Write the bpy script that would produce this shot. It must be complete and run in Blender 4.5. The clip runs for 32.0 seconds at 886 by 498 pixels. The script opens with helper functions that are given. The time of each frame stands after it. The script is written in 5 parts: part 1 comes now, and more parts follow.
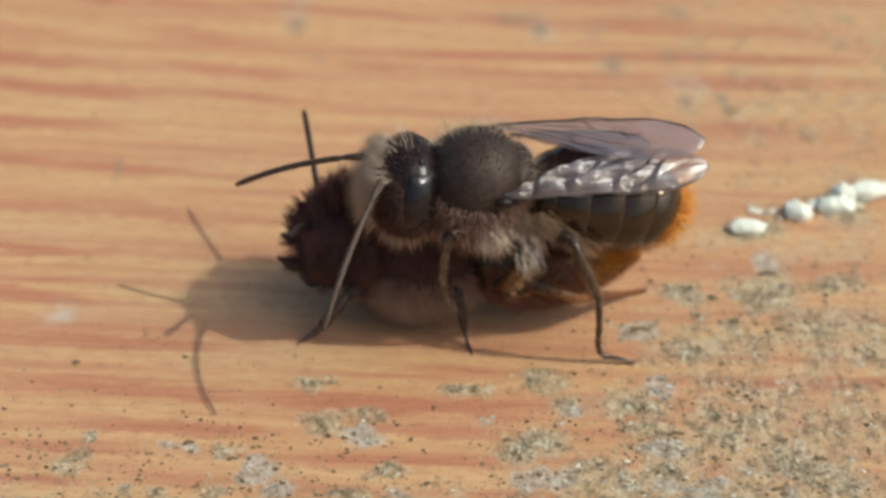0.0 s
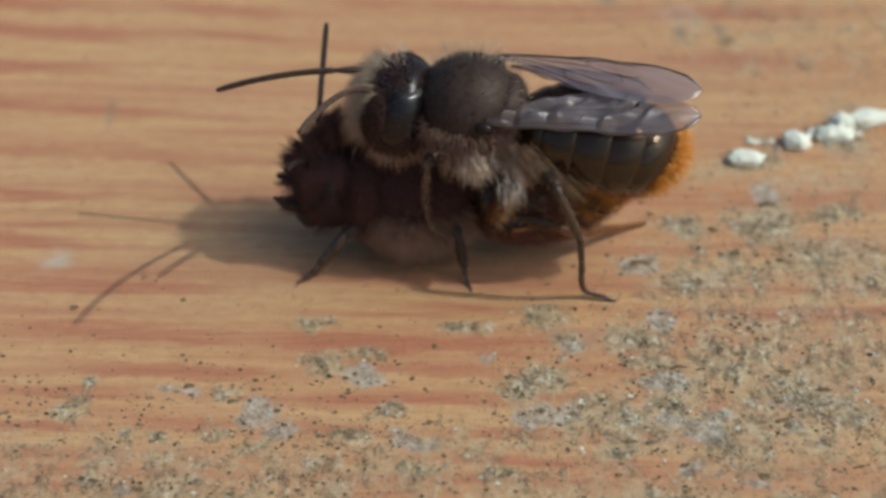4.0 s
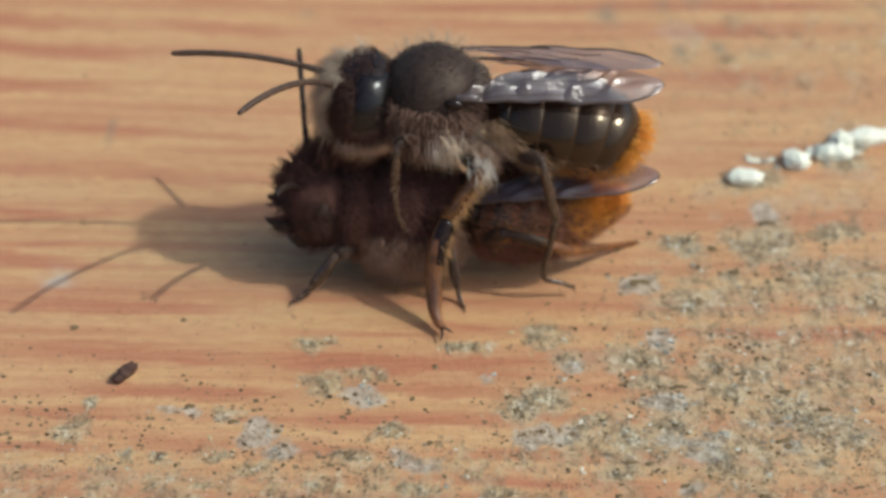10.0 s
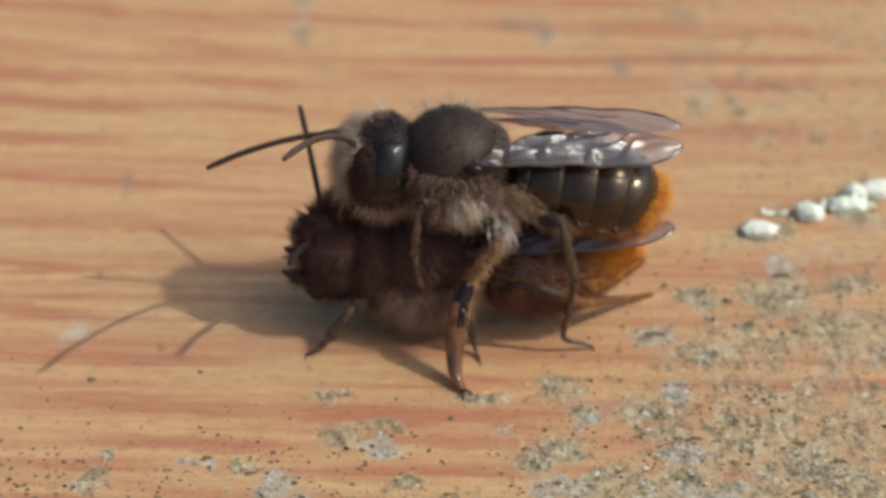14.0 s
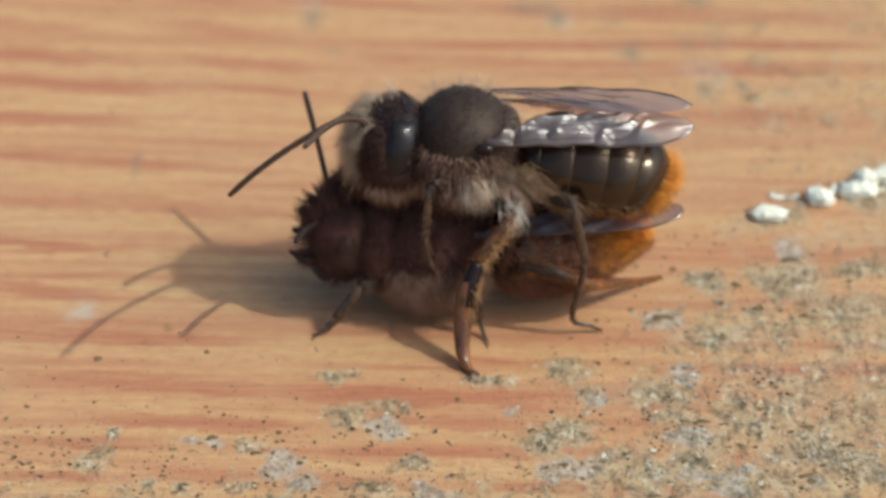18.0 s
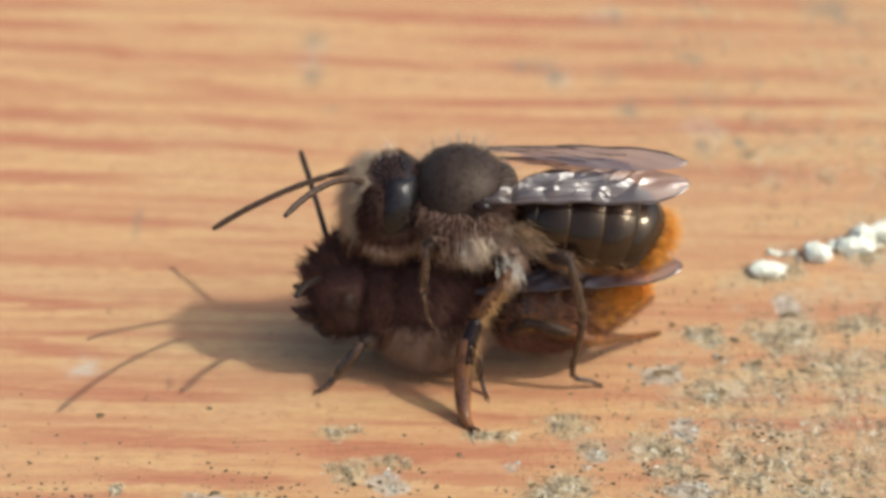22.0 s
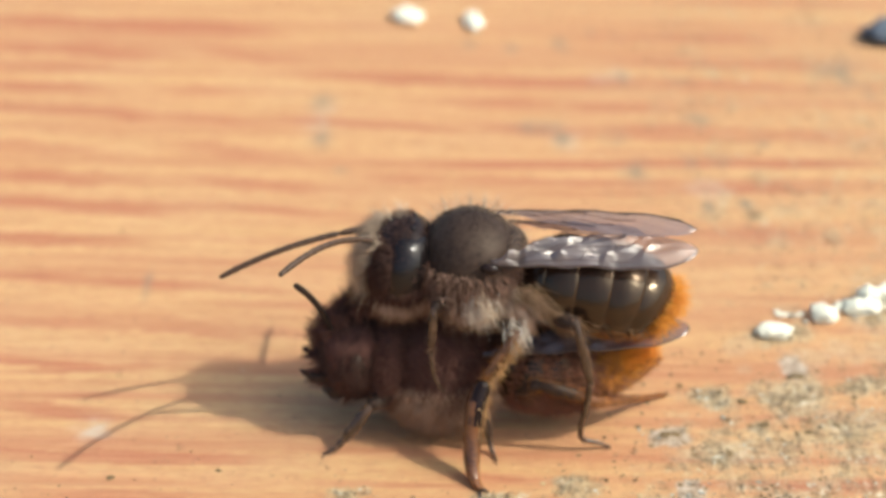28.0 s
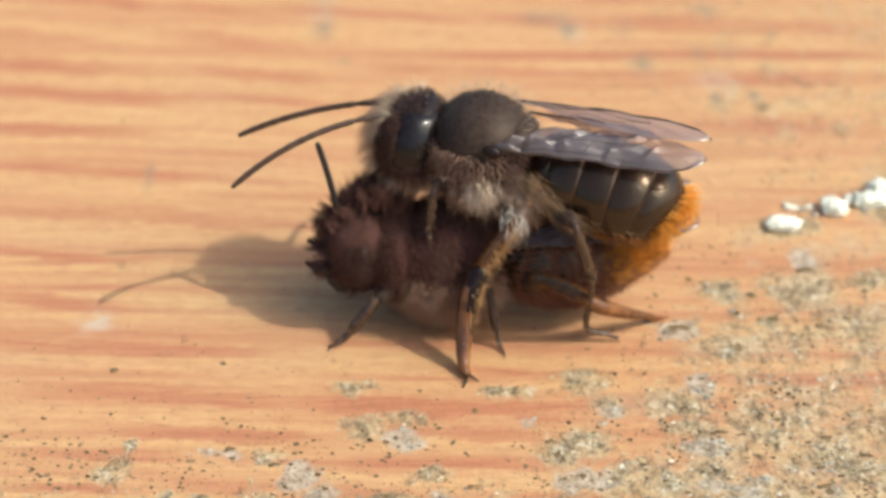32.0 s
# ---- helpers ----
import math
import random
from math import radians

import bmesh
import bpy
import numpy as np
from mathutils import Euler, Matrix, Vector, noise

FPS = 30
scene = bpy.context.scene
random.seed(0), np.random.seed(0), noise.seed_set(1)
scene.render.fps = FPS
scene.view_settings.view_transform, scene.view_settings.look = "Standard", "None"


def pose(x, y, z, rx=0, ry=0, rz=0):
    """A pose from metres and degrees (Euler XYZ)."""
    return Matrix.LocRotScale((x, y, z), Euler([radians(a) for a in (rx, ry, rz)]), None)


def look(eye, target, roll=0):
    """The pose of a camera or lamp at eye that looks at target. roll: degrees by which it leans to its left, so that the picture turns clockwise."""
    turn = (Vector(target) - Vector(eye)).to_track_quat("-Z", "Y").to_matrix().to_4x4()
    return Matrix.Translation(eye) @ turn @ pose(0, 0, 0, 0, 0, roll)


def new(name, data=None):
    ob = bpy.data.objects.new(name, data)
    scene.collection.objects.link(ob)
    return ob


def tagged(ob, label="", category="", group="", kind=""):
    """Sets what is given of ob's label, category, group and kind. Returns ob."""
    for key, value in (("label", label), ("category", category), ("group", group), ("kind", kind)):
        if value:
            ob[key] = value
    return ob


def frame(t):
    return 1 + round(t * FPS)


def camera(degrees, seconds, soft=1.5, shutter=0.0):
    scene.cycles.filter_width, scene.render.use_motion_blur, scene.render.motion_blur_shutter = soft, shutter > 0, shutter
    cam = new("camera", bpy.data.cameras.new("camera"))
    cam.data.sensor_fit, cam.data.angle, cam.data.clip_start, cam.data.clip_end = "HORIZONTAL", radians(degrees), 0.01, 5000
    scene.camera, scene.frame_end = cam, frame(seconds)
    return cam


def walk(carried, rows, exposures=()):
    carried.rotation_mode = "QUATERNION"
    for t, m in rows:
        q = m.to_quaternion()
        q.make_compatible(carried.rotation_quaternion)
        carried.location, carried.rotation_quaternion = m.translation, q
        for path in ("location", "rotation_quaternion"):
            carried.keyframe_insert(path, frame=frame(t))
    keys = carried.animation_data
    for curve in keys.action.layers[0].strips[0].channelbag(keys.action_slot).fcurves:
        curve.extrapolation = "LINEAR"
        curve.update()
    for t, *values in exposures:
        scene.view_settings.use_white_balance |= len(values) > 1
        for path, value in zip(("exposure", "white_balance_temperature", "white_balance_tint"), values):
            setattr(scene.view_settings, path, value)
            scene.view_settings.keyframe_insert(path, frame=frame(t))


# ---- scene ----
cam = camera(20, 32.0, 3.0, 0.5)
PATH = [
    (0, pose(-0.000158, -0.060137, 0.045266, 56.027, -1.053, 0.745)),
    (0.5, pose(-0.000261, -0.059741, 0.045876, 55.564, -1.083, 0.646)),
    (1, pose(-0.000180, -0.059868, 0.045408, 55.769, -1.013, 0.702)),
    (1.5, pose(-0.000067, -0.060277, 0.045580, 55.877, -1.168, 0.583)),
    (2, pose(0.000459, -0.060299, 0.044986, 55.900, -0.448, -0.293)),
    (2.5, pose(0.000462, -0.060136, 0.045042, 55.535, -0.233, -0.290)),
    (3, pose(-0.000224, -0.060181, 0.045010, 55.832, -0.462, 0.148)),
    (3.5, pose(-0.000003, -0.059784, 0.045397, 55.073, -0.233, -0.015)),
    (4, pose(-0.000274, -0.059706, 0.045055, 54.552, -0.188, -0.011)),
    (4.5, pose(-0.000270, -0.059731, 0.045410, 54.654, -0.020, -0.211)),
    (6.5, pose(-0.000256, -0.059719, 0.045025, 54.671, -0.177, 0.047)),
    (7, pose(-0.000060, -0.059713, 0.044960, 54.769, 0.051, -0.008)),
    (7.5, pose(-0.000188, -0.059763, 0.045040, 55.003, -0.066, 0.000)),
    (8, pose(-0.000098, -0.059694, 0.045246, 54.861, -0.025, 0.058)),
    (8.5, pose(-0.000109, -0.059706, 0.045162, 54.802, -0.013, -0.037)),
    (9, pose(-0.000184, -0.059651, 0.045154, 54.789, -0.046, -0.110)),
    (9.5, pose(0.000057, -0.059576, 0.045240, 54.477, 0.096, -0.013)),
    (9.9, pose(-0.000396, -0.059519, 0.045436, 54.624, -0.236, -0.117)),
    (10, pose(-0.000397, -0.059520, 0.045437, 54.688, -0.222, -0.098)),
    (10.1, pose(-0.000400, -0.059522, 0.045440, 54.778, -0.193, -0.058)),
    (10.2, pose(-0.000157, -0.059805, 0.045537, 55.952, -0.108, 0.330)),
    (10.5, pose(-0.000540, -0.059826, 0.045450, 55.849, -0.193, 0.113)),
    (11, pose(-0.000438, -0.060024, 0.045223, 56.280, -0.116, 0.179)),
    (11.5, pose(-0.000566, -0.060102, 0.045133, 56.390, -0.243, 0.112)),
    (12, pose(-0.000856, -0.060105, 0.045090, 56.462, -0.440, 0.242)),
    (12.5, pose(-0.000614, -0.059976, 0.045393, 56.112, -0.284, 0.251)),
    (13, pose(-0.000416, -0.059816, 0.045380, 55.717, -0.113, 0.108)),
    (13.5, pose(-0.000407, -0.060020, 0.045127, 56.160, -0.086, 0.022)),
    (14, pose(-0.000661, -0.059779, 0.045530, 55.933, -0.117, 0.030)),
    (14.5, pose(-0.000347, -0.060033, 0.045191, 56.057, 0.053, -0.024)),
    (16.5, pose(-0.001099, -0.060223, 0.044844, 56.970, -0.594, 0.267)),
    (17, pose(-0.000660, -0.059999, 0.045002, 56.307, -0.356, 0.313)),
    (17.5, pose(-0.000944, -0.059646, 0.045361, 55.721, -0.490, 0.209)),
    (18, pose(-0.000418, -0.059871, 0.044993, 55.877, -0.210, 0.528)),
    (18.5, pose(-0.000932, -0.060095, 0.044978, 56.425, -0.468, 0.270)),
    (19, pose(-0.000881, -0.059863, 0.045440, 56.105, -0.425, 0.483)),
    (19.5, pose(-0.000755, -0.060204, 0.044995, 56.790, -0.251, 0.358)),
    (20, pose(-0.000839, -0.060054, 0.045225, 56.673, -0.337, 0.372)),
    (20.5, pose(-0.000755, -0.060326, 0.045009, 57.330, -0.219, 0.331)),
    (21, pose(-0.000475, -0.060524, 0.044702, 57.433, -0.097, 0.331)),
    (21.5, pose(-0.000490, -0.060066, 0.045270, 56.842, -0.066, 0.329)),
    (22, pose(-0.000598, -0.060307, 0.045135, 57.252, -0.143, 0.336)),
    (22.5, pose(-0.000531, -0.060209, 0.045239, 57.300, -0.097, 0.295)),
    (23, pose(-0.000734, -0.060107, 0.045484, 57.027, -0.176, 0.146)),
    (23.5, pose(-0.000602, -0.060137, 0.045574, 57.065, -0.101, 0.249)),
    (24, pose(-0.000581, -0.060345, 0.045263, 57.231, -0.079, 0.250)),
    (24.5, pose(-0.000607, -0.060260, 0.045329, 57.281, -0.056, 0.216)),
    (25, pose(-0.000659, -0.059983, 0.045583, 56.853, -0.110, 0.311)),
    (25.5, pose(-0.000722, -0.060126, 0.045827, 57.505, -0.185, 0.350)),
    (27.5, pose(-0.000577, -0.060603, 0.045804, 58.742, -0.085, 0.315)),
    (28, pose(-0.000571, -0.060532, 0.045642, 58.452, 0.037, 0.462)),
    (28.3, pose(-0.000580, -0.060524, 0.045623, 58.242, -0.008, 0.392)),
    (28.5, pose(-0.000908, -0.059984, 0.045564, 57.069, -0.198, 0.325)),
    (29, pose(-0.000907, -0.060248, 0.045258, 57.469, -0.195, 0.263)),
    (29.5, pose(-0.000757, -0.059620, 0.045229, 55.622, -0.004, 0.117)),
    (30, pose(-0.000973, -0.059354, 0.045144, 55.257, -0.149, 0.232)),
    (30.5, pose(-0.000584, -0.059807, 0.045024, 56.179, 0.124, 0.376)),
    (31, pose(-0.000863, -0.060118, 0.045362, 56.938, -0.143, 0.444)),
    (31.5, pose(-0.001063, -0.059876, 0.045013, 56.100, -0.226, 0.516)),
    (32, pose(-0.001180, -0.059813, 0.045046, 56.065, -0.237, 0.297)),
]
walk(cam, PATH, exposures=[(0.0, -0.17, 5970, 2), (4.0, -0.52, 5670, 1), (9.0, -0.29, 5720, 1), (13.0, -0.24, 5850, 2), (14.5, -0.29, 5790, 1), (17.0, -0.23, 5840, 1), (18.0, -0.17, 5870, 2), (22.0, 0.06, 6070, 4), (28.0, 0.31, 6320, 4), (32.0, 0.28, 6270, 4)])
# the lens focuses on the near side of the bees
cam.data.dof.use_dof = True
cam.data.dof.focus_distance = 0.071
cam.data.dof.aperture_fstop = 85.0

# ---- light ----
SUN = Vector((0.90, -0.19, 1.0)).normalized()
world = bpy.data.worlds.new("sky")
scene.world = world
world.use_nodes = True
wn = world.node_tree.nodes
sky = wn.new("ShaderNodeTexSky")
sky.sky_type = "NISHITA"
sky.sun_disc = False
sky.dust_density = 5.0
sky.ozone_density = 1.5
sky.sun_elevation = math.asin(SUN.z)
sky.sun_rotation = math.atan2(SUN.x, SUN.y)
world.node_tree.links.new(sky.outputs[0], wn["Background"].inputs[0])
wn["Background"].inputs[1].default_value = 0.15
sun = new("sun", bpy.data.lights.new("sun", "SUN"))
sun.data.energy = 2.5
sun.data.angle = radians(0.53)
sun.data.color = (1.0, 0.93, 0.82)
sun.matrix_world = look(SUN * 0.5, (0, 0, 0))

MM = 0.001


# ---- materials ----
def material(name):
    m = bpy.data.materials.new(name)
    m.use_nodes = True
    return m, m.node_tree.nodes, m.node_tree.links, m.node_tree.nodes["Principled BSDF"]


def mm_coords(n, l, scale=(1, 1, 1)):
    co = n.new("ShaderNodeTexCoord")
    mp = n.new("ShaderNodeMapping")
    mp.inputs["Scale"].default_value = [s * 1000 for s in scale]
    l.new(co.outputs["Object"], mp.inputs["Vector"])
    return mp.outputs["Vector"]


def noise_node(n, l, vec, scale, detail=4.0, rough=0.55):
    t = n.new("ShaderNodeTexNoise")
    t.inputs["Scale"].default_value = scale
    t.inputs["Detail"].default_value = detail
    t.inputs["Roughness"].default_value = rough
    l.new(vec, t.inputs["Vector"])
    return t.outputs["Fac"]


def ramp(n, l, fac, stops):
    r = n.new("ShaderNodeValToRGB")
    e = r.color_ramp.elements
    while len(e) < len(stops):
        e.new(0.5)
    for el, (p, c) in zip(e, stops):
        el.position = p
        el.color = (*c, 1) if len(c) == 3 else c
    l.new(fac, r.inputs["Fac"])
    return r.outputs["Color"]


def mix(n, l, fac, a, b, mode="MIX"):
    m = n.new("ShaderNodeMix")
    m.data_type, m.blend_type = "RGBA", mode
    for value, socket in ((fac, m.inputs[0]), (a, m.inputs[6]), (b, m.inputs[7])):
        if isinstance(value, (int, float)):
            socket.default_value = value
        elif isinstance(value, tuple):
            socket.default_value = (*value, 1)
        else:
            l.new(value, socket)
    return m.outputs[2]


def bump(n, l, height, strength, distance, target):
    b = n.new("ShaderNodeBump")
    b.inputs["Strength"].default_value = strength
    b.inputs["Distance"].default_value = distance
    l.new(height, b.inputs["Height"])
    l.new(b.outputs["Normal"], target)


def grey(v):
    return (v, v, v)


def wood_material():
    m, n, l, p = material("pine_wood")
    fine = noise_node(n, l, mm_coords(n, l, (0.2, 2.3, 1)), 1.0, 6, 0.65)
    broad = noise_node(n, l, mm_coords(n, l, (0.05, 0.55, 1)), 1.0, 4, 0.55)
    blotch = noise_node(n, l, mm_coords(n, l, (0.16, 0.22, 1)), 1.0, 3, 0.5)
    grain = noise_node(n, l, mm_coords(n, l, (0.7, 7.0, 1)), 1.0, 4, 0.65)
    at = n.new("ShaderNodeAttribute")
    at.attribute_name = "streak"
    base = ramp(n, l, fine, [(0.30, (0.60, 0.340, 0.153)), (0.52, (0.665, 0.402, 0.191)), (0.72, (0.70, 0.437, 0.213))])
    base = mix(n, l, ramp(n, l, broad, [(0.42, grey(0.0)), (0.62, grey(0.37))]), base, (0.55, 0.27, 0.14))
    base = mix(n, l, ramp(n, l, blotch, [(0.45, grey(0.0)), (0.75, grey(0.3))]), base, (0.62, 0.41, 0.23))
    mottle = noise_node(n, l, mm_coords(n, l, (1.6, 2.6, 1)), 1.0, 5, 0.7)
    base = mix(n, l, 0.48, base, ramp(n, l, mottle, [(0.30, (0.62, 0.58, 0.60)), (0.45, (0.90, 0.82, 0.78)), (0.55, (0.93, 0.96, 0.90)), (0.7, (1.0, 1.0, 1.0))]), "MULTIPLY")
    fibres = noise_node(n, l, mm_coords(n, l, (1.4, 11.0, 1)), 1.0, 3, 0.7)
    base = mix(n, l, 0.55, base, ramp(n, l, fibres, [(0.32, (0.76, 0.68, 0.66)), (0.5, (0.96, 0.94, 0.92)), (0.68, (1.0, 1.0, 1.0))]), "MULTIPLY")
    red = ramp(n, l, grain, [(0.3, (0.42, 0.160, 0.080)), (0.7, (0.52, 0.222, 0.112))])
    base = mix(n, l, at.outputs["Fac"], base, red)
    # lichen and ground-in dirt
    dirt = n.new("ShaderNodeAttribute")
    dirt.attribute_name = "dirt"
    vec = mm_coords(n, l, (1.0, 0.65, 1))
    g1 = noise_node(n, l, vec, 4.5, 6, 0.75)
    g2 = noise_node(n, l, vec, 1.1, 4, 0.65)
    g3 = noise_node(n, l, mm_coords(n, l, (1.0, 0.65, 1)), 2.3, 8, 0.8)
    crust = ramp(n, l, g3, [(0.37, (0.13, 0.10, 0.06)), (0.44, (0.35, 0.27, 0.15)), (0.52, (0.51, 0.41, 0.23)), (0.60, (0.58, 0.50, 0.33)), (0.70, (0.72, 0.67, 0.54))])
    def madd(x, k, y):
        node = n.new("ShaderNodeMath")
        node.operation = "MULTIPLY_ADD"
        l.new(x, node.inputs[0])
        node.inputs[1].default_value = k
        if isinstance(y, float):
            node.inputs[2].default_value = y
        else:
            l.new(y, node.inputs[2])
        return node.outputs[0]

    level = madd(dirt.outputs["Fac"], 1.35, madd(g2, 1.7, madd(g1, 1.3, -1.68)))
    base = mix(n, l, ramp(n, l, level, [(0.2, grey(0.0)), (0.45, grey(0.42)), (0.95, grey(0.8))]), base, crust)
    fibre = noise_node(n, l, mm_coords(n, l, (1.0, 0.7, 1)), 3.0, 7, 0.78)
    for name, share, tones in (("beige", 0.34, [(0.32, (0.20, 0.155, 0.095)), (0.43, (0.45, 0.35, 0.205)), (0.55, (0.54, 0.42, 0.26)), (0.68, (0.66, 0.58, 0.44))]), ("grey", 0.72, [(0.36, (0.15, 0.125, 0.09)), (0.46, (0.36, 0.315, 0.24)), (0.56, (0.50, 0.45, 0.36)), (0.68, (0.76, 0.72, 0.62))])):
        area = n.new("ShaderNodeAttribute")
        area.attribute_name = name
        base = mix(n, l, ramp(n, l, area.outputs["Fac"], [(0.0, grey(0.0)), (1.0, grey(share))]), base, ramp(n, l, fibre, tones))
    # curled edges of the crust's flakes
    stir = n.new("ShaderNodeTexNoise")
    l.new(mm_coords(n, l, (1.0, 0.75, 1)), stir.inputs["Vector"])
    stir.inputs["Scale"].default_value = 2.2
    stir.inputs["Detail"].default_value = 3.0
    shift = n.new("ShaderNodeVectorMath")
    shift.operation = "MULTIPLY_ADD"
    l.new(stir.outputs["Color"], shift.inputs[0])
    shift.inputs[1].default_value = (0.9, 0.9, 0.0)
    l.new(mm_coords(n, l, (1.0, 0.75, 1)), shift.inputs[2])
    rims = n.new("ShaderNodeTexVoronoi")
    rims.feature = "DISTANCE_TO_EDGE"
    rims.inputs["Scale"].default_value = 2.6
    l.new(shift.outputs[0], rims.inputs["Vector"])
    curl = ramp(n, l, rims.outputs["Distance"], [(0.0, grey(1.0)), (0.07, grey(0.6)), (0.15, grey(0.0))])
    some = ramp(n, l, madd(level, 0.2, noise_node(n, l, mm_coords(n, l, (1.0, 0.8, 1)), 1.5, 4, 0.7)), [(0.62, grey(0.0)), (0.76, grey(0.85))])
    chips = n.new("ShaderNodeTexVoronoi")
    chips.inputs["Scale"].default_value = 5.5
    l.new(shift.outputs[0], chips.inputs["Vector"])
    chip = mix(n, l, 1.0, ramp(n, l, chips.outputs["Color"], [(0.64, grey(0.0)), (0.80, grey(0.75))]), ramp(n, l, madd(level, 0.35, noise_node(n, l, mm_coords(n, l, (1.0, 0.8, 1)), 1.1, 4, 0.7)), [(0.68, grey(0.0)), (0.86, grey(1.0))]), "MULTIPLY")
    base = mix(n, l, chip, base, (0.68, 0.60, 0.43))
    base = mix(n, l, mix(n, l, 1.0, curl, some, "MULTIPLY"), base, (0.17, 0.12, 0.06))
    # tiny dark pores and soot marks
    pores = noise_node(n, l, mm_coords(n, l, (1.0, 0.75, 1)), 3.4, 6, 0.78)
    spot = madd(dirt.outputs["Fac"], 0.13, pores)
    base = mix(n, l, ramp(n, l, spot, [(0.61, grey(0.0)), (0.68, grey(0.75))]), base, (0.16, 0.115, 0.068))
    # pale weathered marks
    pale = n.new("ShaderNodeAttribute")
    pale.attribute_name = "pale"
    base = mix(n, l, pale.outputs["Fac"], base, (0.57, 0.51, 0.40))
    old = n.new("ShaderNodeAttribute")
    old.attribute_name = "stain"
    base = mix(n, l, ramp(n, l, old.outputs["Fac"], [(0.0, grey(0.0)), (1.0, grey(0.75))]), base, (0.27, 0.22, 0.145))
    l.new(base, p.inputs["Base Color"])
    p.inputs["Roughness"].default_value = 0.62
    p.inputs["Specular IOR Level"].default_value = 0.35
    add = n.new("ShaderNodeMath")
    add.operation = "ADD"
    l.new(fine, add.inputs[0])
    l.new(madd(some, 0.9, g1), add.inputs[1])
    bump(n, l, add.outputs[0], 0.9, 0.00007, p.inputs["Normal"])
    return m


def simple(name, c1, c2, rough, scale=3.0, spec=0.5, relief=0.0, per_island=False, metal=0.0, darkest=0.45, gleam=(1, 1, 1)):
    """A mottled surface between two colours."""
    m, n, l, p = material(name)
    vec = mm_coords(n, l)
    fac = noise_node(n, l, vec, scale, 4, 0.6)
    col = ramp(n, l, fac, [(0.32, c1), (0.68, c2)])
    if per_island:
        geo = n.new("ShaderNodeNewGeometry")
        col = mix(n, l, 1.0, col, ramp(n, l, geo.outputs["Random Per Island"], [(0.0, grey(darkest)), (1.0, grey(1.0))]), "MULTIPLY")
    l.new(col, p.inputs["Base Color"])
    p.inputs["Roughness"].default_value = rough
    p.inputs["Specular IOR Level"].default_value = spec
    p.inputs["Metallic"].default_value = metal
    p.inputs["Specular Tint"].default_value = (*gleam, 1)
    if relief:
        bump(n, l, noise_node(n, l, vec, scale * 5, 3, 0.6), relief, 0.00003, p.inputs["Normal"])
    return m


def membrane_material(name, dark, light, film_gloss):
    m, n, l, p = material(name)
    vec = mm_coords(n, l, (1, 1, 1))
    w = noise_node(n, l, mm_coords(n, l, (1.1, 6.0, 1)), 1.3, 3, 0.6)
    tint = ramp(n, l, noise_node(n, l, vec, 0.7, 3), [(0.3, dark), (0.7, light)])
    clear = n.new("ShaderNodeBsdfTransparent")
    clear.inputs["Color"].default_value = (0.70, 0.62, 0.60, 1)
    l.new(tint, p.inputs["Base Color"])
    p.inputs["Roughness"].default_value = 0.36
    p.inputs["Coat Weight"].default_value = 1.0
    p.inputs["Coat Roughness"].default_value = 0.24
    p.inputs["IOR"].default_value = 1.6
    p.inputs["Specular IOR Level"].default_value = 0.9
    b = n.new("ShaderNodeBump")
    b.inputs["Strength"].default_value = 0.5
    b.inputs["Distance"].default_value = 0.0001
    l.new(w, b.inputs["Height"])
    l.new(b.outputs["Normal"], p.inputs["Normal"])
    mx = n.new("ShaderNodeMixShader")
    mx.inputs[0].default_value = 0.44
    l.new(clear.outputs[0], mx.inputs[1])
    l.new(p.outputs[0], mx.inputs[2])
    gloss = n.new("ShaderNodeBsdfGlossy")
    gloss.inputs["Color"].default_value = (*film_gloss, 1)
    gloss.inputs["Roughness"].default_value = 0.29
    gloss.inputs["Anisotropy"].default_value = 0.92
    lengthwise = n.new("ShaderNodeCombineXYZ")
    lengthwise.inputs[0].default_value = 1.0
    l.new(lengthwise.outputs[0], gloss.inputs["Tangent"])
    l.new(b.outputs["Normal"], gloss.inputs["Normal"])
    film = n.new("ShaderNodeAddShader")
    l.new(mx.outputs[0], film.inputs[0])
    l.new(gloss.outputs[0], film.inputs[1])
    l.new(film.outputs[0], n["Material Output"].inputs["Surface"])
    return m


WOOD = wood_material()
CHITIN = simple("black_chitin", (0.034, 0.022, 0.017), (0.060, 0.040, 0.031), 0.36, 6.0, 0.18, 0.4, gleam=(1, 0.85, 0.7))
HEAD = simple("head_chitin", (0.012, 0.007, 0.006), (0.022, 0.013, 0.011), 0.2, 1.6, 0.22, 0.5)
EYE = simple("compound_eye", (0.008, 0.006, 0.006), (0.013, 0.010, 0.010), 0.13, 1.5, 0.38, 0.5)
TERGITE = simple("bronze_chitin", (0.013, 0.006, 0.004), (0.027, 0.013, 0.007), 0.18, 1.3, 0.7, 0.45, gleam=(1, 0.82, 0.6))
SKIN = simple("furry_skin", (0.075, 0.035, 0.027), (0.11, 0.052, 0.041), 0.85, 3.0, 0.05, 0.2)
LEG = simple("leg_chitin", (0.032, 0.017, 0.009), (0.085, 0.046, 0.024), 0.24, 3.0, 0.6, 0.5)
RUST_LEG = simple("rust_leg_chitin", (0.035, 0.015, 0.007), (0.19, 0.080, 0.025), 0.22, 2.2, 0.6, 0.8)
AMBER_LEG = simple("amber_leg_chitin", (0.055, 0.022, 0.009), (0.24, 0.090, 0.026), 0.18, 1.9, 0.7, 0.7)
